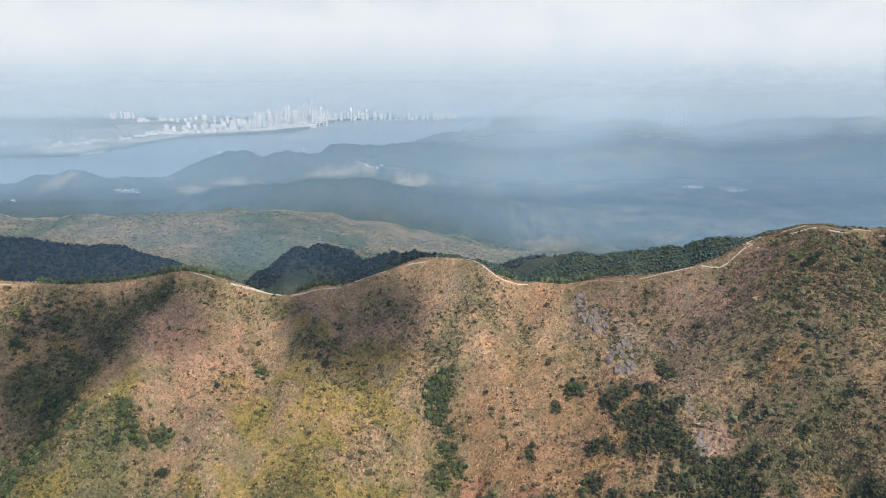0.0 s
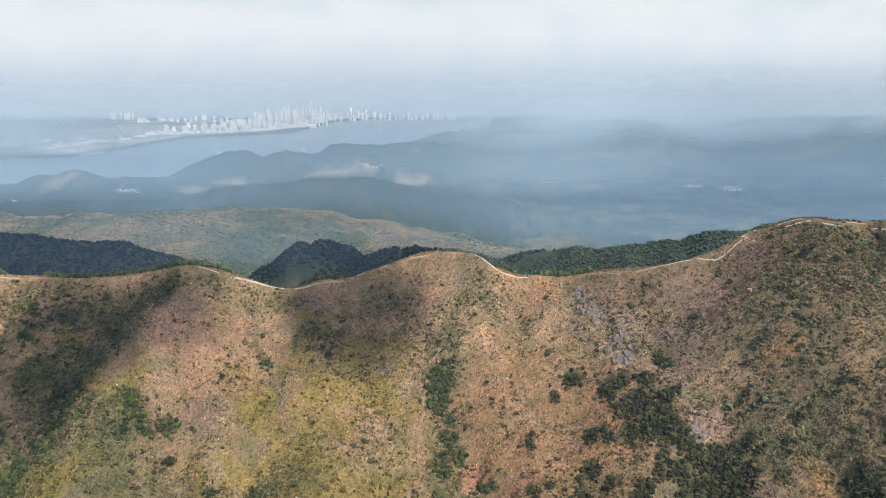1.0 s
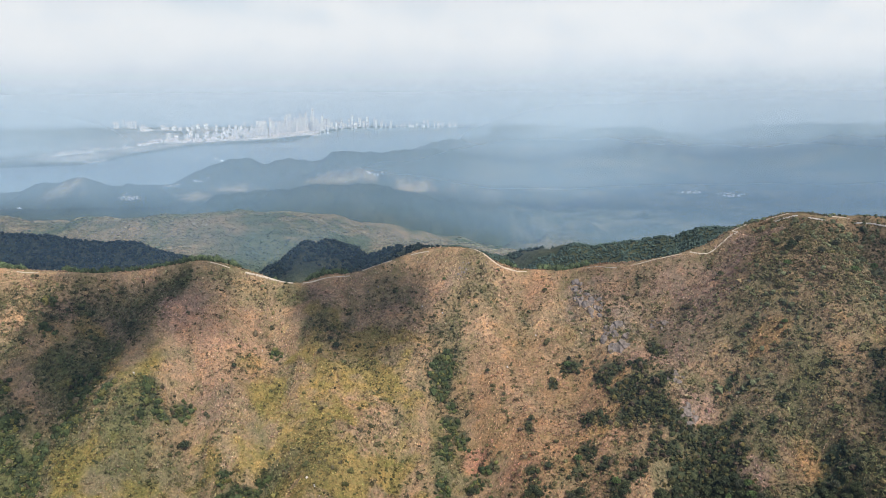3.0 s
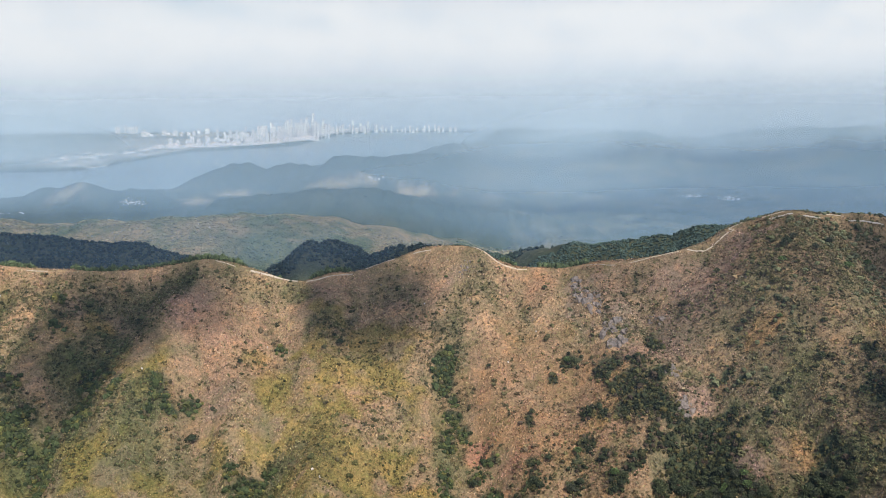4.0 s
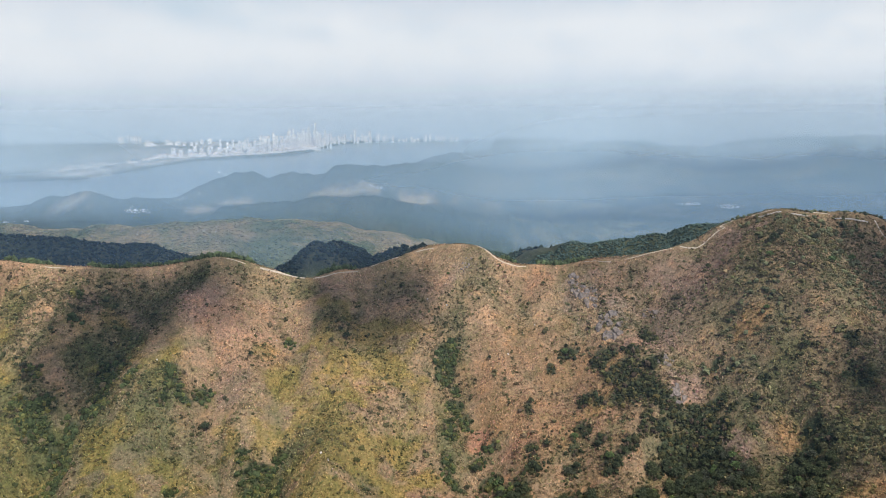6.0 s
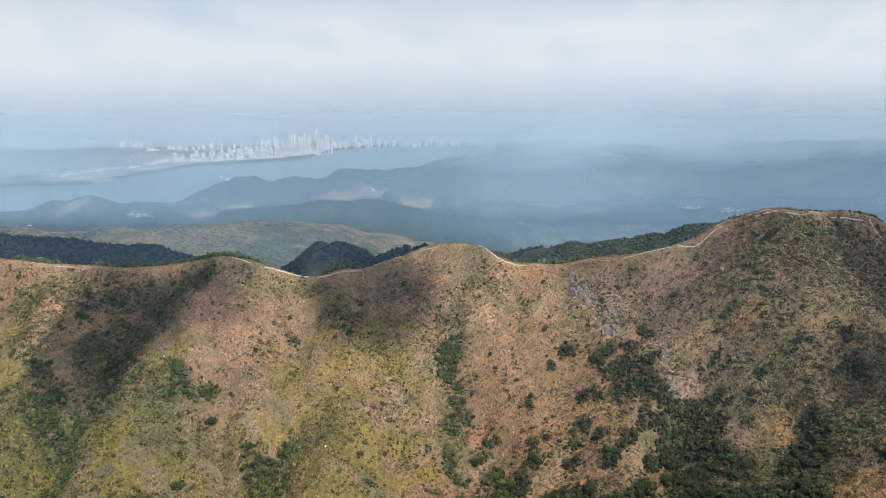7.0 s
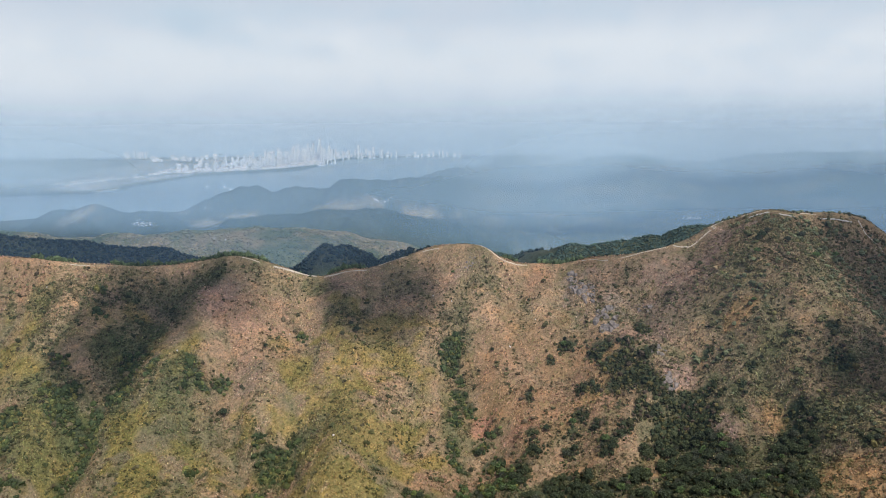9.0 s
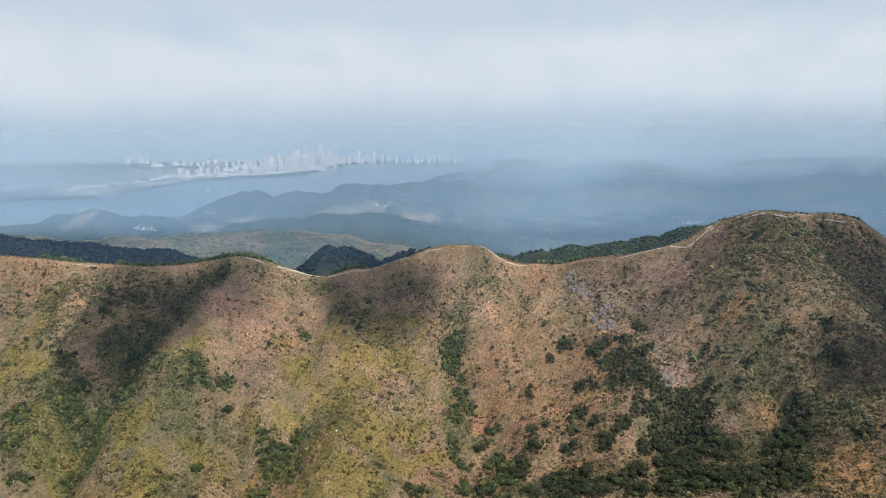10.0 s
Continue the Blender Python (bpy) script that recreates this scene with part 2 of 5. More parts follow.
def plant_material(name, grain, spread=0.30, relief=0.5, through_light=0.0):
    """Plants: the kind's own colour from the mesh, varied from plant to plant and by fine noise."""
    m, t, b = material(name, 0.85, 0.15)
    tint = t.nodes.new("ShaderNodeVertexColor")
    tint.layer_name = "tint"
    geo = t.nodes.new("ShaderNodeNewGeometry")
    n = node(t, "ShaderNodeTexNoise", Vector=geo.outputs["Position"], Scale=grain, Detail=4.0)
    each = ramp(t, geo.outputs["Random Per Island"], ((0.0, (1 - spread,) * 3), (0.5, (1.0, 1.0, 0.95)), (1.0, (1 + spread, 1 + spread * 0.9, 1 + spread * 0.5))))
    c = mix(t, 1.0, tint.outputs["Color"], each, "MULTIPLY")
    c = mix(t, 1.0, c, ramp(t, n.outputs["Fac"], ((0.28, (0.55, 0.58, 0.55)), (0.5, (1, 1, 1)), (0.75, (1.4, 1.35, 1.25)))), "MULTIPLY")
    t.links.new(c, b.inputs["Base Color"])
    bump(t, b, n.outputs["Fac"], relief, 0.5)
    return m


def ground_material():
    m, t, b = material("hillside", 0.95, 0.1)
    tint = t.nodes.new("ShaderNodeVertexColor")
    tint.layer_name = "tint"
    geo = t.nodes.new("ShaderNodeNewGeometry")
    fine = node(t, "ShaderNodeTexNoise", Vector=geo.outputs["Position"], Scale=0.9, Detail=6.0, Roughness=0.65)
    patch = node(t, "ShaderNodeTexNoise", Vector=geo.outputs["Position"], Scale=0.11, Detail=5.0, Roughness=0.6)
    wide = node(t, "ShaderNodeTexNoise", Vector=geo.outputs["Position"], Scale=0.012, Detail=6.0, Roughness=0.6)
    c = mix(t, 1.0, tint.outputs["Color"], ramp(t, fine.outputs["Fac"], ((0.3, (0.52, 0.54, 0.50)), (0.5, (1, 1, 1)), (0.72, (1.42, 1.36, 1.25)))), "MULTIPLY")
    c = mix(t, 1.0, c, ramp(t, patch.outputs["Fac"], ((0.32, (0.70, 0.80, 0.66)), (0.5, (1, 1, 1)), (0.68, (1.24, 1.10, 0.96)))), "MULTIPLY")
    c = mix(t, 1.0, c, ramp(t, wide.outputs["Fac"], ((0.35, (0.8, 0.86, 0.82)), (0.65, (1.2, 1.15, 1.1)))), "MULTIPLY")
    clump = node(t, "ShaderNodeTexNoise", Vector=geo.outputs["Position"], Scale=0.32, Detail=5.0, Roughness=0.7)
    c = mix(t, 1.0, c, ramp(t, clump.outputs["Fac"], ((0.34, (0.68, 0.72, 0.66)), (0.52, (1, 1, 1)), (0.68, (1.22, 1.18, 1.08)))), "MULTIPLY")
    t.links.new(c, b.inputs["Base Color"])
    both = math_node(t, "ADD", fine.outputs["Fac"], math_node(t, "MULTIPLY", patch.outputs["Fac"], 2.0))
    bump(t, b, both, 0.8, 0.8)
    return m


def plain_material(name, colour, grain=1.0, spread=0.25, rough=0.9, relief=0.3):
    m, t, b = material(name, rough, 0.25)
    geo = t.nodes.new("ShaderNodeNewGeometry")
    info = t.nodes.new("ShaderNodeObjectInfo")
    n = node(t, "ShaderNodeTexNoise", Vector=geo.outputs["Position"], Scale=grain, Detail=6.0, Roughness=0.65)
    lo, hi = tuple(v * (1 - spread) for v in colour), tuple(min(v * (1 + spread), 0.95) for v in colour)
    c = ramp(t, n.outputs["Fac"], ((0.3, lo), (0.7, hi)))
    c = mix(t, 1.0, c, ramp(t, info.outputs["Random"], ((0.0, (0.82, 0.84, 0.86)), (1.0, (1.08, 1.04, 1.0)))), "MULTIPLY")
    t.links.new(c, b.inputs["Base Color"])
    bump(t, b, n.outputs["Fac"], relief, 0.4)
    return m


def mist_material(name, colour, amount, base, top, patchy=0.35, size=0.0016):
    """Thin haze: scatters some of the light back and lets the rest through; thins out upwards."""
    m = bpy.data.materials.new(name)
    m.use_nodes = True
    t = m.node_tree
    t.nodes.clear()
    geo = t.nodes.new("ShaderNodeNewGeometry")
    xyz = node(t, "ShaderNodeSeparateXYZ", Vector=geo.outputs["Position"])
    high = node(t, "ShaderNodeMapRange", Value=xyz.outputs["Z"], From_Min=base, From_Max=top, To_Min=1.0, To_Max=0.0)
    high.interpolation_type = "SMOOTHSTEP"
    n = node(t, "ShaderNodeTexNoise", Vector=geo.outputs["Position"], Scale=size, Detail=3.0)
    clear_of_ground = t.nodes.new("ShaderNodeVertexColor")
    clear_of_ground.layer_name = "tint"
    lifted = math_node(t, "MULTIPLY", high.outputs[0], clear_of_ground.outputs["Color"])
    a = math_node(t, "MULTIPLY", lifted, math_node(t, "ADD", 1.0 - 0.5 * patchy, math_node(t, "MULTIPLY", n.outputs["Fac"], patchy)))
    a = math_node(t, "MULTIPLY", a, amount, True)
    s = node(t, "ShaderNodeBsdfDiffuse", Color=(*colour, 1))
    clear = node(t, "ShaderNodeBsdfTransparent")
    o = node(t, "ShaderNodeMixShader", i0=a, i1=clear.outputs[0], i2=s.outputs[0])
    node(t, "ShaderNodeOutputMaterial", Surface=o.outputs[0])
    return m


M_GROUND = ground_material()
M_GRASS = plant_material("dry_grass_and_fern", 1.6, 0.24, 0.3)
M_SHRUB = plant_material("evergreen_shrub_leaves", 1.2, 0.35, 0.7)
M_WOOD = plain_material("bark", (0.16, 0.12, 0.09), 3.0)
M_ROCK = plain_material("weathered_granite", (0.172, 0.147, 0.136), 0.7, 0.5, 0.85, 0.8)
M_TRAIL = plain_material("trodden_pale_granite_sand", (0.46, 0.39, 0.31), 0.7, 0.25)
M_WALL = plain_material("pale_plaster", (0.90, 0.89, 0.88), 0.05, 0.08)
M_ROOF = plain_material("roof_sheet", (0.66, 0.58, 0.55), 0.05, 0.15)
M_GLASS = plain_material("window_band", (0.60, 0.63, 0.66), 0.05, 0.1, 0.25)
M_STONE = plain_material("pale_cut_stone", (0.48, 0.45, 0.42), 0.8, 0.15)


def water_material():
    m, t, b = material("sea_water", 0.22, 0.5)
    geo = t.nodes.new("ShaderNodeNewGeometry")
    n = node(t, "ShaderNodeTexNoise", Vector=geo.outputs["Position"], Scale=0.05, Detail=4.0)
    n2 = node(t, "ShaderNodeTexNoise", Vector=geo.outputs["Position"], Scale=0.003, Detail=4.0)
    t.links.new(ramp(t, n2.outputs["Fac"], ((0.3, (0.09, 0.14, 0.15)), (0.7, (0.13, 0.18, 0.19)))), b.inputs["Base Color"])
    bump(t, b, n.outputs["Fac"], 0.25, 2.0)
    return m


M_WATER = water_material()

# ---- mesh helpers ----
def mesh_from(name, verts, faces, mat, tint=None, smooth=False):
    me = bpy.data.meshes.new(name)
    verts, faces = np.asarray(verts, np.float32), np.asarray(faces, np.int32)
    k = faces.shape[1]
    me.vertices.add(len(verts))
    me.vertices.foreach_set("co", verts.ravel())
    me.loops.add(faces.size)
    me.loops.foreach_set("vertex_index", faces.ravel())
    me.polygons.add(len(faces))
    me.polygons.foreach_set("loop_start", np.arange(0, faces.size, k, dtype=np.int32))
    me.polygons.foreach_set("use_smooth", np.full(len(faces), smooth))
    me.update(calc_edges=True)
    if tint is not None:
        at = me.color_attributes.new("tint", "FLOAT_COLOR", "POINT")
        at.data.foreach_set("color", np.hstack([tint, np.ones((len(tint), 1))]).astype(np.float32).ravel())
    me.materials.append(mat)
    return me


def part(name, bm, mat, parent, label=""):
    me = bpy.data.meshes.new(name)
    bm.to_mesh(me)
    bm.free()
    me.materials.append(mat)
    ob = new(name, me)
    ob.parent = parent
    if label:
        ob["label"] = label
    return ob


def patch(x, y, cx, cy, rx, ry, turn=0.0):
    """1 inside an oval of the plan, 0 outside, with a ragged edge."""
    c, s = math.cos(radians(turn)), math.sin(radians(turn))
    u, v = ((x - cx) * c + (y - cy) * s) / rx, (-(x - cx) * s + (y - cy) * c) / ry
    r = np.sqrt(u * u + v * v) + 0.45 * fbm(x, y, 14, 3, int(abs(cx) + cy))
    return np.clip((1.15 - r) / 0.3, 0, 1)


# kinds of cover, as base colours
STRAW, FERN, OLIVE, YELLOW, FOREST, ROCKY, SOIL = (np.array(c) for c in (
    (0.306, 0.232, 0.148), (0.236, 0.157, 0.098), (0.166, 0.147, 0.090), (0.220, 0.188, 0.044), (0.038, 0.056, 0.034), (0.255, 0.205, 0.168), (0.31, 0.18, 0.12)))

HEATH = np.array((0.128, 0.106, 0.070))
HERB, GOLD, MAUVE = np.array((0.108, 0.122, 0.060)), np.array((0.300, 0.196, 0.098)), np.array((0.250, 0.182, 0.150))

# woods and thickets on the near slope: x, y, radii, turn
CENTRE_GULLY = (
    (-2, 363, 6.5, 5.9, 0), (-3, 354, 5.8, 6.2, 0), (2, 346, 3.2, 2.7, 0), (2, 337, 4.4, 4.1, 0), (-1, 323, 4.3, 7.0, 0), (7, 329, 3.8, 4.4, 0),
    (-3, 302, 3.6, 7.3, 0), (0, 292, 3.5, 3.3, 0), (20, 311, 3.7, 2.3, 0), (13, 306, 3.3, 3.1, 0), (20, 292, 5.3, 4.5, 0),
)
EAST_GULLY = (
    (65, 351, 4.2, 3.2, 0), (70, 350, 2.6, 2.3, 0), (56, 343, 2.5, 2.5, 0), (83, 336, 6.9, 5.2, 0), (108, 343, 4.5, 7.8, 0), (98, 329, 4.3, 4.9, 0),
    (89, 321, 7.3, 5.0, 0), (91, 309, 8.4, 4.8, 0), (100, 309, 4.8, 5.3, 0), (105, 317, 3.6, 4.0, 0), (104, 298, 6.5, 4.2, 0), (97, 292, 3.5, 2.8, 0),
    (103, 286, 5.2, 3.7, 0), (111, 291, 5.3, 2.8, 0), (120, 294, 4.5, 2.4, 0), (129, 291, 5.9, 3.7, 0), (135, 283, 2.6, 2.3, 0),
)
EAST_WOOD = (
    (120, 286, 7.6, 4.7, 0), (127, 275, 4.6, 4.3, 0), (112, 280, 7.0, 4.6, 0), (120, 269, 7.4, 5.7, 0), (105, 269, 6.3, 5.7, 0), (115, 259, 7.9, 5.8, 0),
)
LOWER_BUSHES = (
    (67, 300, 3.8, 5.1, 0), (61, 291, 3.5, 4.0, 0), (58, 281, 4.0, 2.8, 0), (74, 289, 3.8, 2.6, 0), (76, 274, 5.1, 5.0, 0), (87, 283, 3.5, 3.9, 0),
    (83, 278, 3.4, 2.9, 0), (40, 297, 3.8, 3.2, 0), (40, 287, 4.3, 4.0, 0), (72, 316, 4.9, 2.1, 0), (76, 310, 3.0, 3.2, 0), (41, 320, 2.1, 4.3, 0),
    (136, 308, 3.9, 1.9, 0), (140, 301, 2.4, 1.7, 0), (151, 288, 2.4, 2.5, 0), (145, 280, 2.0, 2.3, 0),
)
SOUTH_EAST = (
    (109, 259, 5.6, 4.7, 0), (123, 257, 3.9, 4.3, 0), (95, 267, 3.9, 3.6, 0), (104, 280, 3.5, 2.8, 0), (95, 287, 2.9, 2.3, 0), (124, 246, 3.8, 2.7, 0),
    (162, 259, 4.6, 3.2, 0), (162, 250, 6.2, 4.0, 0), (157, 249, 5.6, 4.1, 0), (159, 239, 6.1, 4.2, 0), (151, 244, 5.0, 3.9, 0), (154, 235, 7.6, 3.0, 0),
    (168, 246, 2.8, 2.9, 0), (186, 271, 4.1, 2.8, 0), (187, 265, 4.1, 2.8, 0), (189, 284, 3.3, 2.4, 0), (140, 269, 2.3, 2.2, 0), (146, 240, 5.5, 2.2, 0),
)
EAST_BAND = (
    (90, 321, 8.4, 5.4, 0), (99, 304, 8.2, 6.0, 0), (108, 294, 7.0, 4.4, 0), (116, 289, 9.0, 4.6, 0), (123, 276, 9.4, 5.0, 0), (110, 276, 9.4, 5.6, 0),
    (120, 258, 10.2, 6.8, 0), (129, 247, 5.6, 7.4, 0), (106, 253, 10.8, 8.2, 0), (127, 229, 6.4, 6.6, 0), (88, 255, 5.0, 4.6, 0),
)
WEST_GULLY = (
    (-155, 337, 3.3, 5.5, 0), (-150, 331, 2.9, 3.6, 0), (-146, 326, 3.9, 2.7, 0), (-137, 331, 4.6, 3.9, 0), (-155, 322, 2.9, 3.1, 0), (-190, 340, 7.5, 9.9, 0),
    (-175, 332, 3.3, 6.0, 0), (-190, 322, 6.7, 7.9, 0), (-214, 302, 8.6, 5.3, 0), (-214, 316, 5.4, 4.3, 0), (-226, 328, 4.1, 4.4, 0),
)
WEST_FOOT = (
    (-202, 297, 5.3, 4.2, 0), (-200, 311, 2.7, 4.8, 0), (-196, 283, 7.0, 7.0, 0), (-200, 305, 2.3, 2.8, 0), (-102, 291, 4.8, 3.4, 0), (-96, 297, 5.5, 2.2, 0),
    (-89, 302, 3.7, 1.8, 0), (-108, 300, 2.7, 1.5, 0), (-97, 378, 2.4, 2.4, 0), (-218, 365, 3.6, 2.0, 0), (-226, 384, 3.7, 4.5, 0),
)
SOUTH_WOOD = (
    (28, 276, 8.7, 8.4, 0), (50, 263, 8.5, 5.7, 0), (36, 261, 5.5, 2.4, 0), (60, 262, 6.1, 5.3, 0), (69, 252, 8.3, 6.0, 0), (80, 252, 6.0, 4.4, 0),
    (86, 244, 6.5, 4.1, 0), (56, 255, 10.8, 1.7, 0), (14, 275, 6.9, 5.2, 0), (99, 240, 7.0, 5.7, 0), (108, 247, 6.6, 6.8, 0), (113, 233, 6.9, 7.5, 0),
    (122, 227, 7.4, 7.4, 0), (133, 228, 6.4, 7.7, 0), (143, 227, 6.9, 7.4, 0), (145, 213, 6.2, 5.7, 0), (131, 215, 10.1, 2.9, 0), (177, 220, 3.8, 1.7, 0),
)
WEST_FLOOR = (
    (-241, 296, 7.9, 5.2, 0), (-237, 280, 6.3, 4.1, 0), (-215, 304, 6.4, 5.1, 0), (-222, 310, 7.9, 4.6, 0), (-201, 297, 4.9, 4.6, 0), (-200, 274, 7.5, 6.3, 0),
    (-222, 261, 5.4, 2.2, 0), (-140, 279, 2.9, 2.8, 0), (-101, 294, 5.2, 3.1, 0), (-102, 284, 3.9, 3.1, 0), (-88, 282, 4.5, 5.5, 0), (-105, 273, 5.8, 2.4, 0),
    (-22, 262, 5.4, 2.8, 0), (3, 276, 3.8, 4.3, 0),
)
THICKETS = SOUTH_WOOD + WEST_FLOOR + CENTRE_GULLY + EAST_GULLY + EAST_WOOD + EAST_BAND + LOWER_BUSHES + SOUTH_EAST + WEST_GULLY + WEST_FOOT
# bushy ground with much undergrowth: x, y, radii, turn, strength
SCRUB_WEST = (
    (-223, 381, 12.9, 15.5, 0, 0.75), (-204, 396, 18.7, 12.2, 0, 0.7), (-175, 387, 14.6, 21.8, 0, 0.7), (-157, 413, 4.5, 19.6, 0, 0.95), (-166, 401, 7.4, 15.9, 0, 0.8), (-195, 359, 15.8, 13.9, 0, 0.95),
    (-207, 345, 7.0, 11.1, 0, 0.8), (-190, 328, 18.6, 18.3, 0, 0.95), (-201, 311, 7.3, 10.7, 0, 0.9), (-203, 293, 11.5, 8.0, 0, 0.9), (-215, 304, 13.3, 11.9, 0, 0.8), (-216, 318, 11.8, 8.1, 0, 0.75),
    (-164, 312, 9.5, 6.7, 0, 0.75), (-155, 328, 11.3, 13.3, 0, 0.7), (-157, 306, 12.6, 7.5, 0, 0.55), (-250, 377, 15.1, 18.3, 0, 0.6), (-238, 347, 14.3, 16.5, 0, 0.55),
)
SCRUB_MID = (
    (-70, 386, 15.5, 13.4, 0, 0.7), (-91, 414, 12.7, 6.2, 0, 0.6), (-101, 294, 18.2, 7.3, 0, 0.6), (-86, 301, 12.2, 5.2, 0, 0.5), (-52, 374, 20.2, 14.5, 0, 0.3), (-33, 404, 17.6, 24.3, 0, 0.25),
    (-122, 412, 14.6, 7.9, 0, 0.25), (-1, 331, 9.5, 29.3, 0, 0.6), (12, 309, 12.2, 12.6, 0, 0.4), (-69, 302, 18.0, 19.5, 0, 0.3), (-143, 302, 25.0, 15.0, 0, 0.3),
)
SCRUB_EAST = (
    (113, 382, 13, 12, 0, 0.4), (125, 417, 10.6, 11.7, 0, 0.2), (190, 350, 34, 22, 0, 0.36), (166, 340, 16.1, 16.4, 0, 0.28), (191, 309, 18.4, 22.6, 0, 0.4), (173, 304, 15.2, 12.2, 0, 0.3),
    (142, 344, 16.0, 19.0, 0, 0.18), (186, 272, 11.7, 14.1, 0, 0.6), (164, 279, 22, 14, 0, 0.6), (100, 308, 20.9, 17.6, 0, 0.6), (120, 276, 23.2, 18.7, 0, 0.7), (72, 288, 17.4, 16.8, 0, 0.55),
    (42, 292, 14.6, 12.2, 0, 0.45), (73, 313, 15.1, 7.9, 0, 0.45), (159, 244, 16.7, 12.3, 0, 0.7), (172, 243, 16, 16, 0, 0.65), (132, 247, 13.8, 8.0, 0, 0.5),
)
SCRUB_FLOOR = (
    (-218, 285, 20.8, 16.6, 0, 0.55), (-146, 260, 18.9, 7.0, 0, 0.45), (-222, 311, 25.2, 11.5, 0, 0.7), (-201, 277, 13.8, 17.8, 0, 0.6), (-96, 286, 16.3, 9.5, 0, 0.6), (-21, 262, 15.1, 4.2, 0, 0.5),
    (53, 261, 39.3, 5.7, 0, 0.7), (114, 232, 25.9, 11.0, 0, 0.75), (146, 219, 17.1, 14.5, 0, 0.7), (180, 220, 8.7, 10.5, 0, 0.4),
)
BUSHY = SCRUB_FLOOR + SCRUB_WEST + SCRUB_MID + SCRUB_EAST


FIELDS = ((-1230, 2440, 75, 50), (-350, 2735, 240, 30), (-70, 2680, 150, 50), (-860, 2600, 100, 110), (-740, 2700, 130, 40))


def cover(x, y):
    """Base colour of the ground cover, and how much of it is woodland."""
    d = crest_y(x) - y
    n1, n2, n3, n4 = fbm(x, y, 46, 4, 41), fbm(x, y, 20, 3, 43), fbm(x, y, 70, 3, 47), fbm(x, y, 16, 4, 53, 0.65)
    c = STRAW + np.clip(0.22 + 1.25 * n1, 0, 1)[:, None] * (FERN - STRAW)
    olive = np.clip(0.15 + 1.4 * n2 + 0.6 * n3, 0, 1)
    olive = np.maximum(olive * 0.75, np.clip((x - 115) / 50, 0, 0.62) * np.clip(0.7 + 1.4 * n2, 0.15, 1))
    olive = np.maximum(olive, np.clip((-95 - x) / 50, 0, 0.95) * np.clip((375 - y) / 50, 0, 1) * np.clip(0.8 + n2, 0.3, 1))
    c = c + olive[:, None] * (OLIVE - c)
    # brown heath on the summit flank
    heath = np.clip((x - 105) / 45, 0, 0.6) * np.clip(0.75 + 1.3 * n3, 0.2, 1)
    c = c + heath[:, None] * (HEATH - c)
    # damp rills are greener
    damp = np.clip(1 - rill_mark(x, y) / 0.13, 0, 1) * np.clip(d / 25, 0, 1)
    c = c + (0.65 * damp)[:, None] * (OLIVE * (0.75, 0.9, 0.85) - c)
    yellow = np.clip(patch(x, y, -56, 318, 52, 80, 6) * (0.36 + 1.7 * n4) + patch(x, y, -170, 295, 62, 60) * (0.34 + 1.7 * n4) + patch(x, y, -235, 350, 36, 60) * (0.15 + n2) + patch(x, y, -159, 264, 9, 14) + patch(x, y, -49, 252, 12, 14) + patch(x, y, -47, 290, 10, 14) * 0.6 + patch(x, y, 74, 306, 4, 4) + patch(x, y, 110, 233, 5, 5), 0, 0.62)
    c = c + yellow[:, None] * (YELLOW - c)
    bush = np.zeros(x.shape)
    for bx, by, brx, bry, turn, much in BUSHY:
        bush = np.maximum(bush, much * patch(x, y, bx, by, brx, bry, turn))
    c = c + (bush * np.clip(0.8 + 1.2 * n2, 0.2, 1))[:, None] * (HERB - c)
    gold = np.clip((patch(x, y, 50, 335, 44, 46) + patch(x, y, 153, 263, 6, 10) + patch(x, y, 96, 259, 7, 8) + patch(x, y, 163, 206, 12, 11) + patch(x, y, 155, 313, 9, 6) + patch(x, y, 195, 290, 6, 6) + patch(x, y, 52, 278, 30, 10)) * (0.35 + 1.3 * n2), 0, 0.75)
    c = c + gold[:, None] * (GOLD - c)
    # mauve ground; patches at (-42, 408) and (-190, 392) paint the shadows' tone
    mauve = np.clip((patch(x, y, 120, 303, 9, 8) + patch(x, y, 130, 262, 6, 10) + patch(x, y, -123, 340, 10, 16) + 0.35 * patch(x, y, -139, 359, 15, 13) + patch(x, y, -42, 408, 38, 26) + patch(x, y, -190, 392, 40, 18) + patch(x, y, -206, 320, 16, 14) + 1.3 * patch(x, y, 150, 384, 30, 18) + patch(x, y, 136, 362, 18, 18) + patch(x, y, 118, 345, 26, 24) + patch(x, y, 100, 385, 26, 16) + patch(x, y, -135, 388, 30, 20)) * (0.45 + n1), 0, 0.65)
    c = c + mauve[:, None] * (MAUVE - c)
    fern = np.clip(patch(x, y, 40, 330, 42, 40) * (0.45 + n1) + patch(x, y, -120, 372, 30, 30) * 0.4, 0, 0.6)
    c = c + fern[:, None] * (FERN * 1.15 - c)
    soil = np.clip(patch(x, y, 14, 317, 7, 6) + patch(x, y, 34, 300, 10, 5) * 0.5 + patch(x, y, 75, 300, 14, 6) * 0.4, 0, 1)
    c = c + soil[:, None] * (SOIL - c)
    rocky = np.clip(patch(x, y, 78, 380, 9, 20, 20) + patch(x, y, 97, 362, 12, 14) + patch(x, y, 114, 300, 8, 12, 15) * 0.5 + patch(x, y, 10, 415, 10, 7) * 0.6, 0, 0.85) * np.clip(0.5 + 2 * n4, 0, 1)
    c = c + rocky[:, None] * (ROCKY - c)
    wood = np.zeros(x.shape)
    for t in THICKETS:
        wood = np.maximum(wood, patch(x, y, *t))
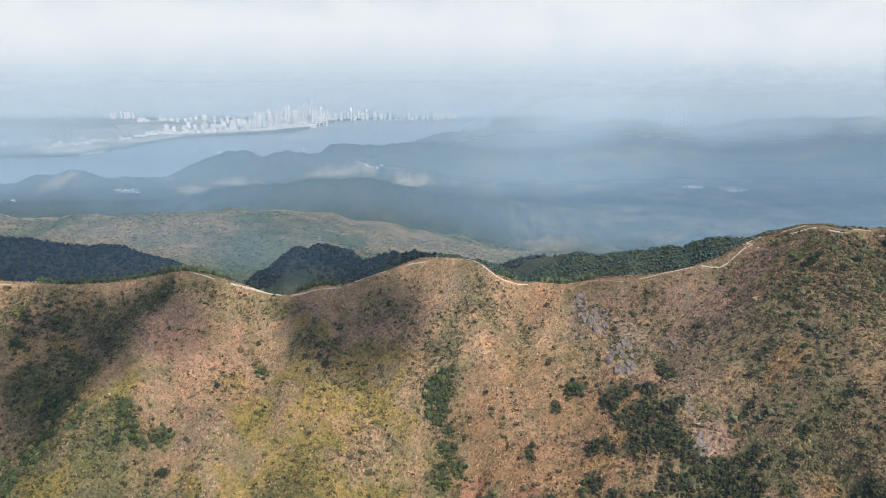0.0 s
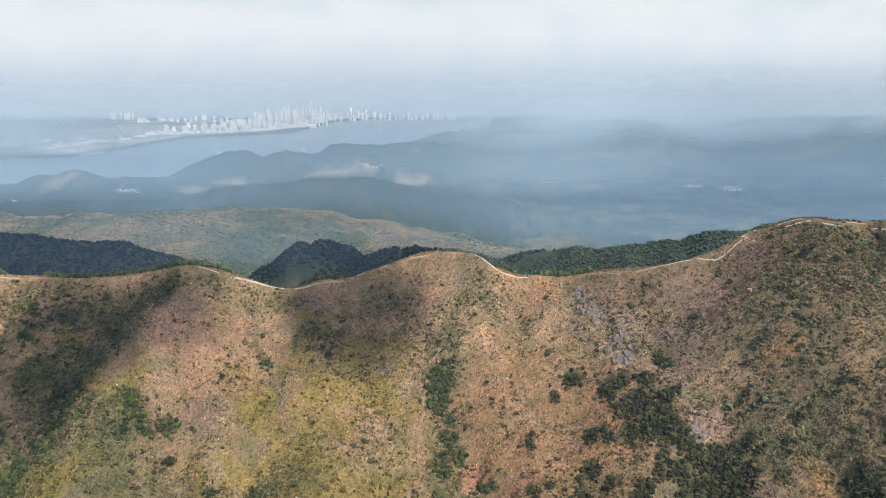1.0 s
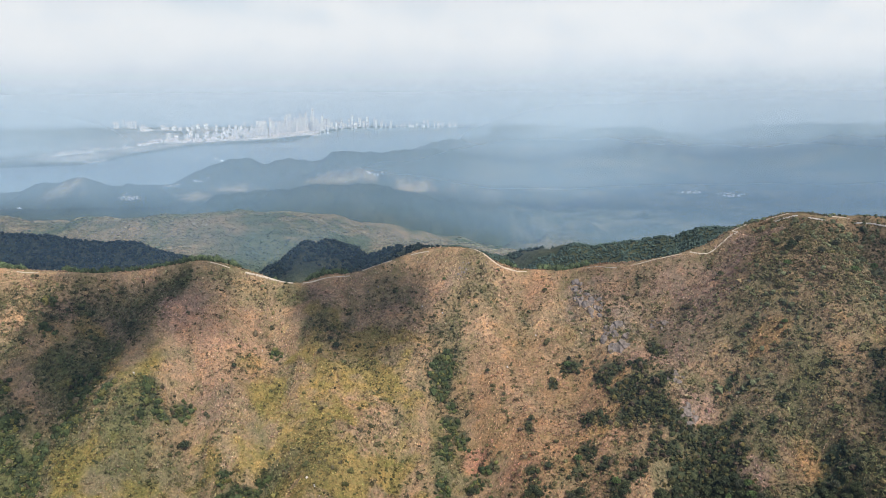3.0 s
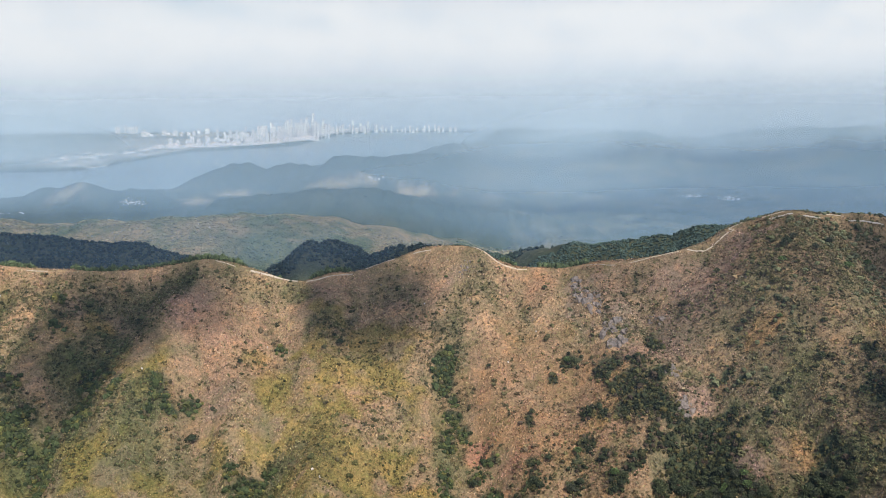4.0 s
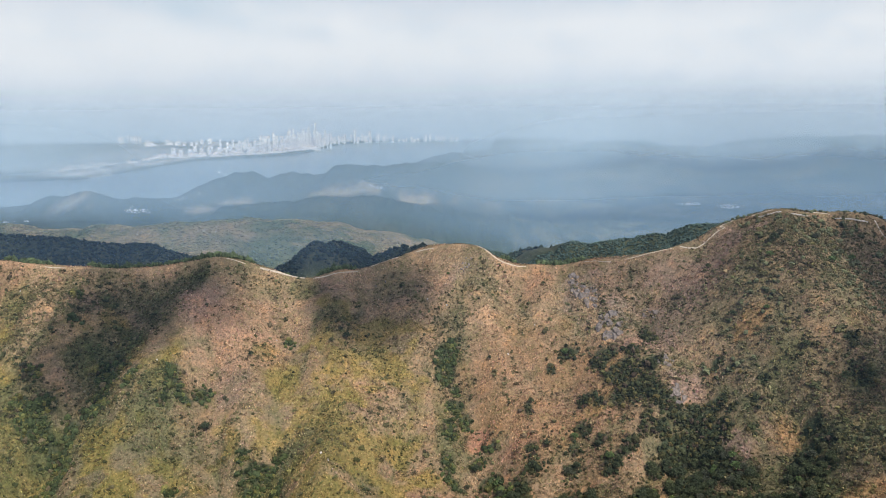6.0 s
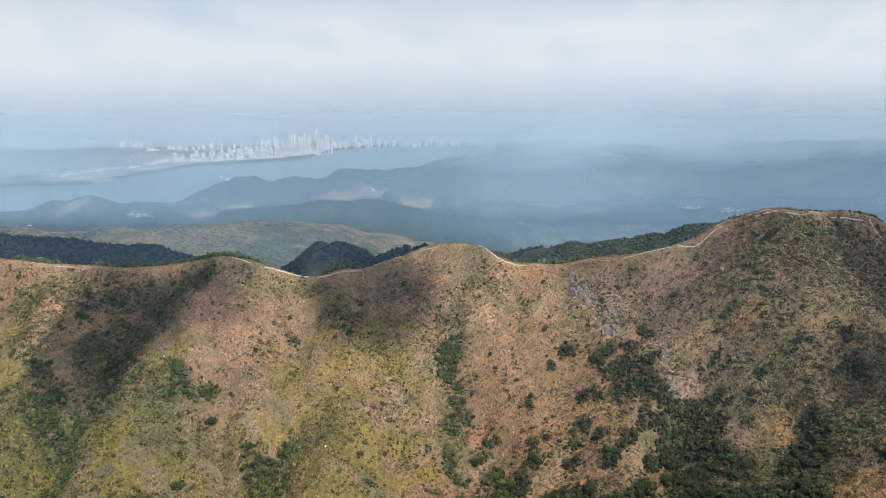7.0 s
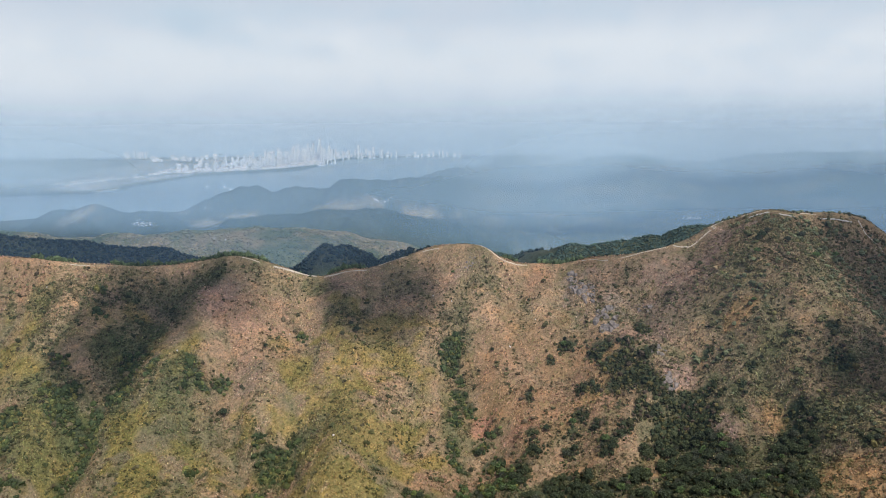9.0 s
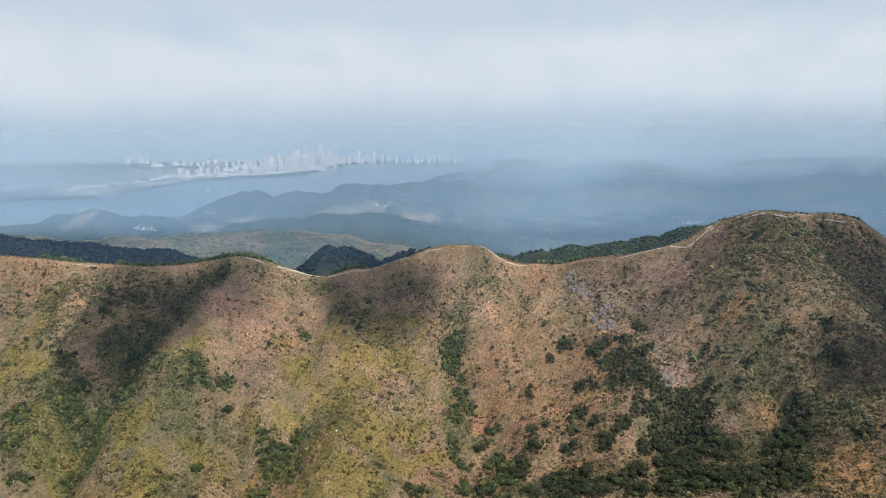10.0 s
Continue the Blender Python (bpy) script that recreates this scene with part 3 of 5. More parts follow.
    behind = np.clip((-d - 5 - 5 * n2) / 6, 0, 1) * np.clip((800 - y) / 120 + 0.5 * n3, 0, 1)
    wood = np.maximum(wood, behind)
    c = c + (wood * 0.9)[:, None] * (FOREST - c)
    # beyond the valley: scrub, woods, fields, pale clearings
    far = np.clip((y - 640) / 120, 0, 1)
    scrub = np.array((0.190, 0.165, 0.105)) + np.clip(0.5 + 1.5 * n3 + 0.8 * n2, 0, 1)[:, None] * (np.array((0.085, 0.108, 0.062)) - np.array((0.190, 0.165, 0.105)))
    wild = np.clip(0.25 + 1.5 * fbm(x, y, 130, 5, 63, 0.7), 0, 1)[:, None] * np.clip((x[:, None] - 0) / 200, 0.15, 1)
    woods = np.array((0.035, 0.058, 0.040)) + wild * (np.array((0.145, 0.145, 0.088)) - np.array((0.035, 0.058, 0.040)))
    scrub = scrub + np.clip((y - 1150) / 300, 0, 0.96)[:, None] * (woods - scrub)
    for cx, cy, rx, ry in FIELDS:
        clear = np.clip(1.7 * (1.2 - np.sqrt(((x - cx) / rx) ** 2 + ((y - cy) / ry) ** 2) - 1.3 * np.abs(fbm(x, y, 70, 4, 9, 0.65))), 0, 1)
        scrub = scrub + (0.8 * clear)[:, None] * (np.array((0.31, 0.265, 0.18)) - scrub)
    town = np.clip((y - np.interp(x, [-2600, -1633, -1335, -817, -642, -235, 100], [3250, 3386, 3990, 4200, 4740, 4985, 5600])) / 60, 0, 1) * (0.35 + 0.65 * np.clip((x + 2000) / 300, 0, 1))
    scrub = scrub + (town * np.clip(0.7 + fbm(x, y, 120, 3, 3), 0, 1))[:, None] * (np.array((0.36, 0.37, 0.36)) - scrub)
    c = c + far[:, None] * (scrub - c)
    return np.clip(c * (1.035, 0.962, 1.02), 0.01, 0.9), wood


# ---- ground: one sheet from below the flight to beyond the far shore ----
side = np.concatenate([np.arange(333, 700, 11.0), np.arange(700, 1500, 20.0), np.arange(1500, 3200, 45.0), np.linspace(3200, 6600, 18)])
gx = np.concatenate([-side[::-1], np.arange(-330, 331, 2.0), side])
gy = np.concatenate([np.linspace(-1600, 180, 28), np.arange(190, 240, 5.0), np.arange(240, 450, 1.5), np.arange(450, 640, 3.5), np.arange(640, 1150, 6.0), np.arange(1150, 2000, 18.0), np.arange(2000, 5200, 28.0), np.linspace(5200, 6800, 20)])
X, Y = np.meshgrid(gx, gy)
xs, ys = X.ravel(), Y.ravel()
zs = land(xs, ys)
nx, ny = len(gx), len(gy)
idx = np.arange(nx * ny).reshape(ny, nx)
quads = np.stack([idx[:-1, :-1], idx[:-1, 1:], idx[1:, 1:], idx[1:, :-1]], -1).reshape(-1, 4)
tint, wooded = cover(xs, ys)
ground = new("ground", mesh_from("ground", np.stack([xs, ys, zs], 1), quads, M_GROUND, tint, True))
tagged(ground, "grassy brown mountain slopes, wooded valleys and coastal plain", "hillside", kind="structure")

sea = bmesh.new()
bmesh.ops.create_grid(sea, x_segments=24, y_segments=16, size=1.0, matrix=Matrix.Translation((-1200, 4400, 0)) @ Matrix.Diagonal((4200, 2400, 1, 1)))
water = part("water", sea, M_WATER, None)
tagged(water, "calm hazy blue water of a wide bay", "sea", kind="structure")

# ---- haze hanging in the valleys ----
# upright sheets; the aerial haze is put into their colours, bluer near, paler far
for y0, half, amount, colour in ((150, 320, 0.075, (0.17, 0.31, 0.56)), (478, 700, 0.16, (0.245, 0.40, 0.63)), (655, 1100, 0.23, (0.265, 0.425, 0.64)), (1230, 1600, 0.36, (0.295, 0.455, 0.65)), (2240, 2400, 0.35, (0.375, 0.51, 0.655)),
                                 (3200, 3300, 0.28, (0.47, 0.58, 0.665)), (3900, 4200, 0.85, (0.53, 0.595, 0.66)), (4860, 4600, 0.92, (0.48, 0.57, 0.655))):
    hx, hz = np.meshgrid(np.linspace(-half, half, 90), np.linspace(-90, 860, 56))
    hx, hz = hx.ravel(), hz.ravel()
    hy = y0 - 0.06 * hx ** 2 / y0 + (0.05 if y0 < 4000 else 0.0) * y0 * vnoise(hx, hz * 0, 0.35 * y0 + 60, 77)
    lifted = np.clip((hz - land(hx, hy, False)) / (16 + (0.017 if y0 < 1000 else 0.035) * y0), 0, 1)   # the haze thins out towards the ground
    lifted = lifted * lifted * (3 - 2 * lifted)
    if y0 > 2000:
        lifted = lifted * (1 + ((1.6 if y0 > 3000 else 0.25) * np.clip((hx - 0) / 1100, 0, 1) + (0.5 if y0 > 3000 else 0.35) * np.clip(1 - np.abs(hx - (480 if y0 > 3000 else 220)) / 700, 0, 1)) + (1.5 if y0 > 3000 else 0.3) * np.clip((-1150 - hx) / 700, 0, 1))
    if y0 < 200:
        lifted = np.clip((hz - 395) / 90, 0, 1)        # nearest to the eye it lies only above the slope, bluing its shadows
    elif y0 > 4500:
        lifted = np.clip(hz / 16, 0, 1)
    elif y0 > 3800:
        lifted = np.clip((hx - 250) / 500, 0, 1)      # a bank added behind the hills on the landward side of the bay, hiding the plain
    at = np.arange(90 * 56).reshape(56, 90)
    hq = np.stack([at[:-1, :-1], at[:-1, 1:], at[1:, 1:], at[1:, :-1]], -1).reshape(-1, 4)
    tall = 560 - 0.055 * (y0 - 655) if y0 < 4500 else 330
    sheet = new("backdrop_haze", mesh_from("backdrop_haze", np.stack([hx, hy, hz], 1), hq, mist_material("haze_tint_sheet", colour, amount, tall - 330, tall + 60), np.repeat(lifted[:, None], 3, 1), True))
    tagged(sheet, "thin upright sheet tinted as blue-white haze over the land", "haze", kind="structure")

# ---- clouds above the ridge, whose shadows lie on the slope ----
def cloud_material(name, thick, rim):
    m = bpy.data.materials.new(name)
    m.use_nodes = True
    t = m.node_tree
    t.nodes.clear()
    tc = t.nodes.new("ShaderNodeTexCoord")
    flat = node(t, "ShaderNodeMapping", Vector=tc.outputs["Object"], Scale=(1, 1, 0))
    r = t.nodes.new("ShaderNodeVectorMath")
    r.operation = "LENGTH"
    t.links.new(flat.outputs[0], r.inputs[0])
    geo = t.nodes.new("ShaderNodeNewGeometry")
    n = node(t, "ShaderNodeTexNoise", Vector=geo.outputs["Position"], Scale=0.035, Detail=5.0, Roughness=0.55)
    ragged = math_node(t, "ADD", r.outputs["Value"], math_node(t, "MULTIPLY", math_node(t, "SUBTRACT", n.outputs["Fac"], 0.5), 1.1))
    a = node(t, "ShaderNodeMapRange", Value=ragged, From_Min=rim, From_Max=1.0, To_Min=thick, To_Max=0.0)
    a.interpolation_type = "SMOOTHSTEP"
    d = node(t, "ShaderNodeBsdfDiffuse", Color=(0.9, 0.9, 0.9, 1))
    tr = node(t, "ShaderNodeBsdfTranslucent", Color=(0.9, 0.9, 0.9, 1))
    s = node(t, "ShaderNodeMixShader", i0=0.5, i1=d.outputs[0], i2=tr.outputs[0])
    clear = node(t, "ShaderNodeBsdfTransparent")
    o = node(t, "ShaderNodeMixShader", i0=a.outputs[0], i1=clear.outputs[0], i2=s.outputs[0])
    node(t, "ShaderNodeOutputMaterial", Surface=o.outputs[0])
    return m


M_CLOUD = cloud_material("cloud_vapour", 0.62, 0.52)
bm = bmesh.new()
bmesh.ops.create_icosphere(bm, subdivisions=4, radius=1.0)
for v in bm.verts:
    puff = noise.fractal(v.co * 2.0, 1.0, 2.0, 4) * 0.22
    v.co = v.co * (1 + puff)
    v.co.z = v.co.z * (1.0 if v.co.z > 0 else 0.35)
cloud_mesh = bpy.data.meshes.new("cloud")
bm.to_mesh(cloud_mesh)
bm.free()
cloud_mesh.materials.append(M_CLOUD)
cloud_mesh.polygons.foreach_set("use_smooth", np.ones(len(cloud_mesh.polygons), bool))
wisp_mesh = cloud_mesh.copy()
wisp_mesh.materials[0] = cloud_material("wisp_vapour", 0.3, 0.45)
wide_mesh = cloud_mesh.copy()
wide_mesh.materials[0] = cloud_material("thin_cloud_vapour", 0.5, 0.35)
# where each shadow falls (x, y, z), cloud radii, turn, height of the cloud
for gx0, gy0, gz0, rx, ry, turn, zc in ((-176, 394, 384, 66, 46, 4, 760), (-196, 362, 374, 48, 44, 10, 766), (-208, 332, 360, 32, 32, 0, 772), (-52, 415, 385, 50, 46, 10, 770), (-48, 392, 374, 50, 48, 0, 776),
                                        (262, 335, 415, 52, 84, 4, 770), (210, 262, 387, 36, 50, 0, 778),
                                        (-70, 556, 372, 110, 74, 0, 790), (-345, 580, 372, 165, 70, -4, 800), (-290, 570, 368, 90, 60, 0, 806), (100, 404, 398, 30, 32, 0, 762), (1250, 2250, 30, 900, 600, 10, 1120)):
    k = (zc - gz0) / to_sun.z
    c = new("backdrop_cloud", wide_mesh if rx > 300 else wisp_mesh if rx < 31 else cloud_mesh)
    c.matrix_world = pose(gx0 + k * to_sun.x, gy0 + k * to_sun.y, zc, 0, 0, turn) @ Matrix.Diagonal((rx, ry, 0.25 * (rx + ry), 1))
    tagged(c, "soft white cumulus cloud drifting above the ridge", "cloud", group="clouds", kind="structure")


# ---- plants ----
rng = np.random.default_rng(7)


def lump(subdivisions):
    b = bmesh.new()
    bmesh.ops.create_icosphere(b, subdivisions=subdivisions, radius=1.0)
    v = np.array([p.co[:] for p in b.verts])
    f = np.array([[p.index for p in face.verts] for face in b.faces])
    b.free()
    return v, f


def scatter_lumps(xy, radius, squash, colours, subdivisions, rough=0.22, sink=0.25):
    """Many leafy clumps in one mesh, no two alike."""
    v, f = lump(subdivisions)
    n, m = len(xy), len(v)
    z = land(xy[:, 0], xy[:, 1])
    jag = 1 + rough * rng.standard_normal((n, m, 1))
    turn = rng.uniform(0, 2 * np.pi, n)
    c, s = np.cos(turn)[:, None], np.sin(turn)[:, None]
    wide = rng.uniform(0.75, 1.3, (n, 1))
    p = v[None] * jag
    px_, py_ = p[..., 0] * wide, p[..., 1] / wide
    out = np.empty((n, m, 3))
    out[..., 0] = xy[:, :1] + radius[:, None] * (px_ * c - py_ * s)
    out[..., 1] = xy[:, 1:2] + radius[:, None] * (px_ * s + py_ * c)
    out[..., 2] = z[:, None] + radius[:, None] * squash[:, None] * (p[..., 2] + 1 - sink)
    faces = (f[None] + (np.arange(n) * m)[:, None, None]).reshape(-1, 3)
    return out.reshape(-1, 3), faces, np.repeat(colours, m, 0)


def leaf_tufts(xy, radius, squash, colours, per, leaf=0.45):
    """Sprays of single leafy twigs round each plant."""
    n = len(xy)
    z = land(xy[:, 0], xy[:, 1])
    a, up = rng.uniform(0, 6.283, (n, per)), rng.uniform(-0.05, 1.0, (n, per))
    flat = np.sqrt(np.clip(1 - up * up, 0, 1))
    q = radius[:, None] * rng.uniform(0.6, 1.1, (n, per))
    ctr = np.stack([xy[:, :1] + q * flat * np.cos(a), xy[:, 1:2] + q * flat * np.sin(a), z[:, None] + q * squash[:, None] * (up + 0.35)], -1)
    tri = ctr[:, :, None, :] + rng.normal(0, 1, (n, per, 3, 3)) * (radius * leaf * 0.6)[:, None, None, None]
    c = colours[:, None, :] * rng.uniform(0.75, 1.35, (n, per, 1))
    return tri.reshape(-1, 3), np.arange(n * per * 3).reshape(-1, 3), np.repeat(c.reshape(-1, 3), 3, 0)


def joined(a, b):
    return np.vstack([a[0], b[0]]), np.vstack([a[1], b[1] + len(a[0])]), np.vstack([a[2], b[2]])


def in_sight(x, y):
    return (np.abs(x) < 0.62 * (y + 93) + 12) & (y > 236 - np.clip((x - 90) * 0.7, 0, 56))


def choose(n, x0, x1, y0, y1, keep):
    x, y = rng.uniform(x0, x1, n), rng.uniform(y0, y1, n)
    k = keep(x, y) > rng.uniform(0, 1, n)
    return np.stack([x[k], y[k]], 1)


TRAIL_Y = lambda x: crest_y(x) - 0.9 + 1.0 * np.sin(x / 9.0)


def off_trail(x, y, w=1.6):
    return np.abs(y - TRAIL_Y(x)) > w


# grass and fern tussocks over the near slope
gr = choose(260000, -330, 330, 182, 446, lambda x, y: in_sight(x, y) * (crest_y(x) - y > -7) * off_trail(x, y, 0.55) * 1.0)
gc, gw = cover(gr[:, 0], gr[:, 1])
gr, gc = gr[gw < 0.75], gc[gw < 0.75]
n = len(gr)
gz = land(gr[:, 0], gr[:, 1])
size = rng.uniform(0.42, 1.1, n) * (0.8 + 0.5 * np.clip(fbm(gr[:, 0], gr[:, 1], 12, 2, 61) + 0.5, 0, 1))
# each tussock: four leaning sheaves of blades
ang = rng.uniform(0, 6.283, (n, 4))
lean = size[:, None] * rng.uniform(0.25, 0.9, (n, 4))
wide = size[:, None] * rng.uniform(0.22, 0.5, (n, 4))
tall = size[:, None] * rng.uniform(0.3, 0.75, (n, 4))
slope_x, slope_y = (land(gr[:, 0] + 1, gr[:, 1], False) - land(gr[:, 0] - 1, gr[:, 1], False)) / 2, (land(gr[:, 0], gr[:, 1] + 1, False) - land(gr[:, 0], gr[:, 1] - 1, False)) / 2
ca, sa = np.cos(ang), np.sin(ang)
v = np.empty((n, 4, 3, 3))
for k, side_ in ((0, -1), (1, 1)):
    dx, dy = 0.25 * lean * ca - side_ * wide * sa, 0.25 * lean * sa + side_ * wide * ca
    v[:, :, k, 0], v[:, :, k, 1] = gr[:, :1] + dx, gr[:, 1:] + dy
    v[:, :, k, 2] = gz[:, None] + dx * slope_x[:, None] + dy * slope_y[:, None] - 0.08
v[:, :, 2, 0], v[:, :, 2, 1] = gr[:, :1] + lean * ca, gr[:, 1:] + lean * sa
v[:, :, 2, 2] = gz[:, None] + 0.6 * lean * (ca * slope_x[:, None] + sa * slope_y[:, None]) + tall
faces = np.arange(n * 12).reshape(-1, 3)
shade = gc[:, None, :] * (1.08 * rng.lognormal(0, 0.09, (n, 1, 3)) ** (0.6, 0.6, 0.8)) * np.clip(rng.lognormal(-0.03, 0.24, (n, 1, 1)), 0.5, 1.8) * rng.uniform(0.78, 1.22, (n, 4, 1))
grass = new("grass", mesh_from("grass", v.reshape(-1, 3), faces, M_GRASS, np.repeat(shade.reshape(-1, 3), 3, 0)))
tagged(grass, "dry straw-coloured grass and brown fern tussocks on the slope", "grass", kind="stuff")

# scattered low shrubs
LEAF = np.array(((0.053, 0.066, 0.033), (0.086, 0.090, 0.042), (0.047, 0.060, 0.035), (0.126, 0.112, 0.048), (0.110, 0.088, 0.066), (0.156, 0.112, 0.064)))


def shrub_density(x, y):
    d = crest_y(x) - y
    n1 = fbm(x, y, 30, 3, 81)
    right = np.clip((x - 100) / 70, 0, 1)
    bush = np.zeros(x.shape)
    for bx, by, brx, bry, turn, much in BUSHY:
        bush = np.maximum(bush, much * patch(x, y, bx, by, brx, bry, turn))
    damp = np.clip(1 - rill_mark(x, y) / 0.12, 0, 1) * np.clip(d / 25, 0, 1)
    return in_sight(x, y) * (d > -4) * off_trail(x, y, 2.6) * np.clip(0.19 + 0.5 * n1 + 0.26 * right + 0.85 * bush + 0.35 * damp - 0.35 * patch(x, y, 148, 382, 32, 20), 0.04, 1)


sh = choose(100000, -330, 330, 182, 446, shrub_density)
n = len(sh)
pick = rng.choice(6, n, p=(0.17, 0.22, 0.11, 0.22, 0.14, 0.14))
v, f, c = leaf_tufts(sh, rng.gamma(4.0, 0.11, n) + 0.22, rng.uniform(0.5, 0.9, n), (0.45 * LEAF[pick] + 0.5 * cover(sh[:, 0], sh[:, 1])[0] * (0.92, 1.0, 0.95)) * rng.uniform(0.5, 1.5, (n, 1)), 12, 0.7)
shrubs = new("undergrowth", mesh_from("undergrowth", v, f, M_SHRUB, c))
tagged(shrubs, "small green and brown undergrowth dotted through the grass", "undergrowth", kind="stuff")
sh = choose(26000, -330, 330, 182, 446, shrub_density)
n = len(sh)
pick = rng.choice(6, n, p=(0.28, 0.24, 0.18, 0.14, 0.09, 0.07))
big = rng.gamma(4.0, 0.18, n) + 0.25
# each shrub is two ragged leafy masses with loose twigs
sub_xy = (sh[:, None, :] + big[:, None, None] * rng.normal(0, 0.5, (n, 2, 2))).reshape(-1, 2)
sub_r = (big[:, None] * rng.uniform(0.5, 0.85, (n, 2))).ravel()
sub_c = np.repeat((0.72 * LEAF[pick] + 0.36 * cover(sh[:, 0], sh[:, 1])[0] * (0.85, 1.0, 0.85)) * rng.uniform(0.55, 1.3, (n, 1)), 2, 0) * rng.uniform(0.7, 1.3, (2 * n, 1))
sub_h = rng.uniform(0.6, 1.1, 2 * n)
# inner masses get a darker copy of the twig colour, as painted inner shade
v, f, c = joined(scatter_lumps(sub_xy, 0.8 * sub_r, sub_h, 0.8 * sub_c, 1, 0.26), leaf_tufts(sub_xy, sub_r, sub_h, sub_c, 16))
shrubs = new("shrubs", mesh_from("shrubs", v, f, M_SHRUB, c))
tagged(shrubs, "low dark green and olive shrubs scattered over the hillside", "shrubs", kind="stuff")

# larger bushes thickly set on the summit flank
sh = choose(8000, 128, 330, 196, 404, lambda x, y: in_sight(x, y) * (crest_y(x) - y > 3) * np.clip(-0.06 - 0.3 * patch(x, y, 148, 382, 32, 20) + 0.9 * fbm(x, y, 26, 3, 83) + 0.25 * patch(x, y, 216, 366, 46, 30) + 0.2 * patch(x, y, 240, 340, 40, 60), 0, 1))
n = len(sh)
big, tall_ = rng.gamma(4.0, 0.20, n) + 0.45, rng.uniform(0.7, 1.1, n)
col = np.array((0.102, 0.112, 0.068)) * rng.uniform(0.7, 1.4, (n, 1))
# core darkened against the twigs: shade inside the bush, put into its colour
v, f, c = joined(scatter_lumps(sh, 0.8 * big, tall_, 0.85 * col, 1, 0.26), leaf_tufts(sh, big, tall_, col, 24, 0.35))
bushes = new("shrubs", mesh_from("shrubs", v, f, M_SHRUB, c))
tagged(bushes, "rounded blue-green shrubs crowding the summit slope", "shrubs", kind="stuff")

# bushes along the skyline of the summit
sh = np.stack([rng.uniform(166, 262, 260), rng.uniform(-1.0, 7.0, 260)], 1)
sh = sh[fbm(sh[:, 0], sh[:, 1] * 0, 12, 2, 87) > -0.22]
sh[:, 1] += crest_y(sh[:, 0])
n = len(sh)
big, tall_, col = rng.gamma(4.0, 0.13, n) + 0.28, rng.uniform(0.7, 1.1, n), np.array((0.084, 0.100, 0.068)) * rng.uniform(0.7, 1.4, (n, 1))
# darker core colour again paints the shade inside the leaves
v, f, c = joined(scatter_lumps(sh, 0.8 * big, tall_, 0.85 * col, 1, 0.3), leaf_tufts(sh, big, tall_, col, 30, 0.3))
tagged(new("shrubs", mesh_from("shrubs", v, f, M_SHRUB, c)), "dark green shrubs along the summit skyline", "shrubs", kind="stuff")

# woods behind the crest and on the valley hills
def wood_density(x, y):
    d = crest_y(x) - y
    return (d < -5 - 4 * fbm(x, y, 20, 2, 91)) * (np.abs(x) < 0.64 * (y + 93) + 30) * 1.0


fo = choose(34000, -300, 270, 390, 488, wood_density)
n = len(fo)
# bluish green: distance haze is mixed into the leaf colour
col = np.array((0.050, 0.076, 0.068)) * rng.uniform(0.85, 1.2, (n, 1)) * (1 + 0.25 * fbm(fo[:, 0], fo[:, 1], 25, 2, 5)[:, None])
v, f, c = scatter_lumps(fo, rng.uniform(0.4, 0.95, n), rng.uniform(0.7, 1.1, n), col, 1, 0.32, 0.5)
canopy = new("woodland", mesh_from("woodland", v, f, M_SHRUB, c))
tagged(canopy, "dense dark green woodland canopy, blued as by haze, behind the crest", "woodland", kind="stuff")
fo = np.stack([rng.uniform(-300, 100, 2300), 2.6 + 9.0 * rng.uniform(0, 1, 2300) ** 1.5], 1)
fo = fo[(fbm(fo[:, 0], fo[:, 1], 24, 2, 57) + 0.3 > 0) & ((fo[:, 0] < -128) | ((fo[:, 0] > -108) & (fo[:, 0] < -62)) | (fo[:, 0] > 34))]
fo[:, 1] += crest_y(fo[:, 0])
n = len(fo)
# lighter green paints this belt as sunlit
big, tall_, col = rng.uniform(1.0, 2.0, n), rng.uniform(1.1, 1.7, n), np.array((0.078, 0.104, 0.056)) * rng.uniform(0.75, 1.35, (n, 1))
# crown cores painted darker than their twigs for depth of shade
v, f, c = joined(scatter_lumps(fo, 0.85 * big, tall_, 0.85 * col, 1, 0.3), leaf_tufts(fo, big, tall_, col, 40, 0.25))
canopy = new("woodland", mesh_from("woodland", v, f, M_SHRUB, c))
tagged(canopy, "tree tops coloured a sunlit lighter green just behind the crest", "woodland", kind="stuff")
fo = choose(12000, -460, 160, 508, 640, wood_density)
n = len(fo)
# very dark green: the hills' cloud shade is partly put into the colour
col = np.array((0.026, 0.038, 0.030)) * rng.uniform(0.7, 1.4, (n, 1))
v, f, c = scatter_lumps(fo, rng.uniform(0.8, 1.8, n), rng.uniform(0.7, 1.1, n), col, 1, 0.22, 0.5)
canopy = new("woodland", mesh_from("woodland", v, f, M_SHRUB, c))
tagged(canopy, "evergreen woodland coloured dark as if shaded on the valley hills", "woodland", kind="stuff")
fo = choose(27000, -700, 240, 765, 985, lambda x, y: np.clip(0.85 + 0.9 * fbm(x, y, 60, 3, 95), 0.3, 1))
n = len(fo)
col = cover(fo[:, 0], fo[:, 1])[0] * (0.9, 1.0, 0.95) * rng.uniform(0.75, 1.25, (n, 1))
v, f, c = scatter_lumps(fo, rng.gamma(6.0, 0.14, n) + 0.32, rng.uniform(0.4, 0.7, n), col, 1, 0.24)
scrub = new("scrub", mesh_from("scrub", v, f, M_SHRUB, c))
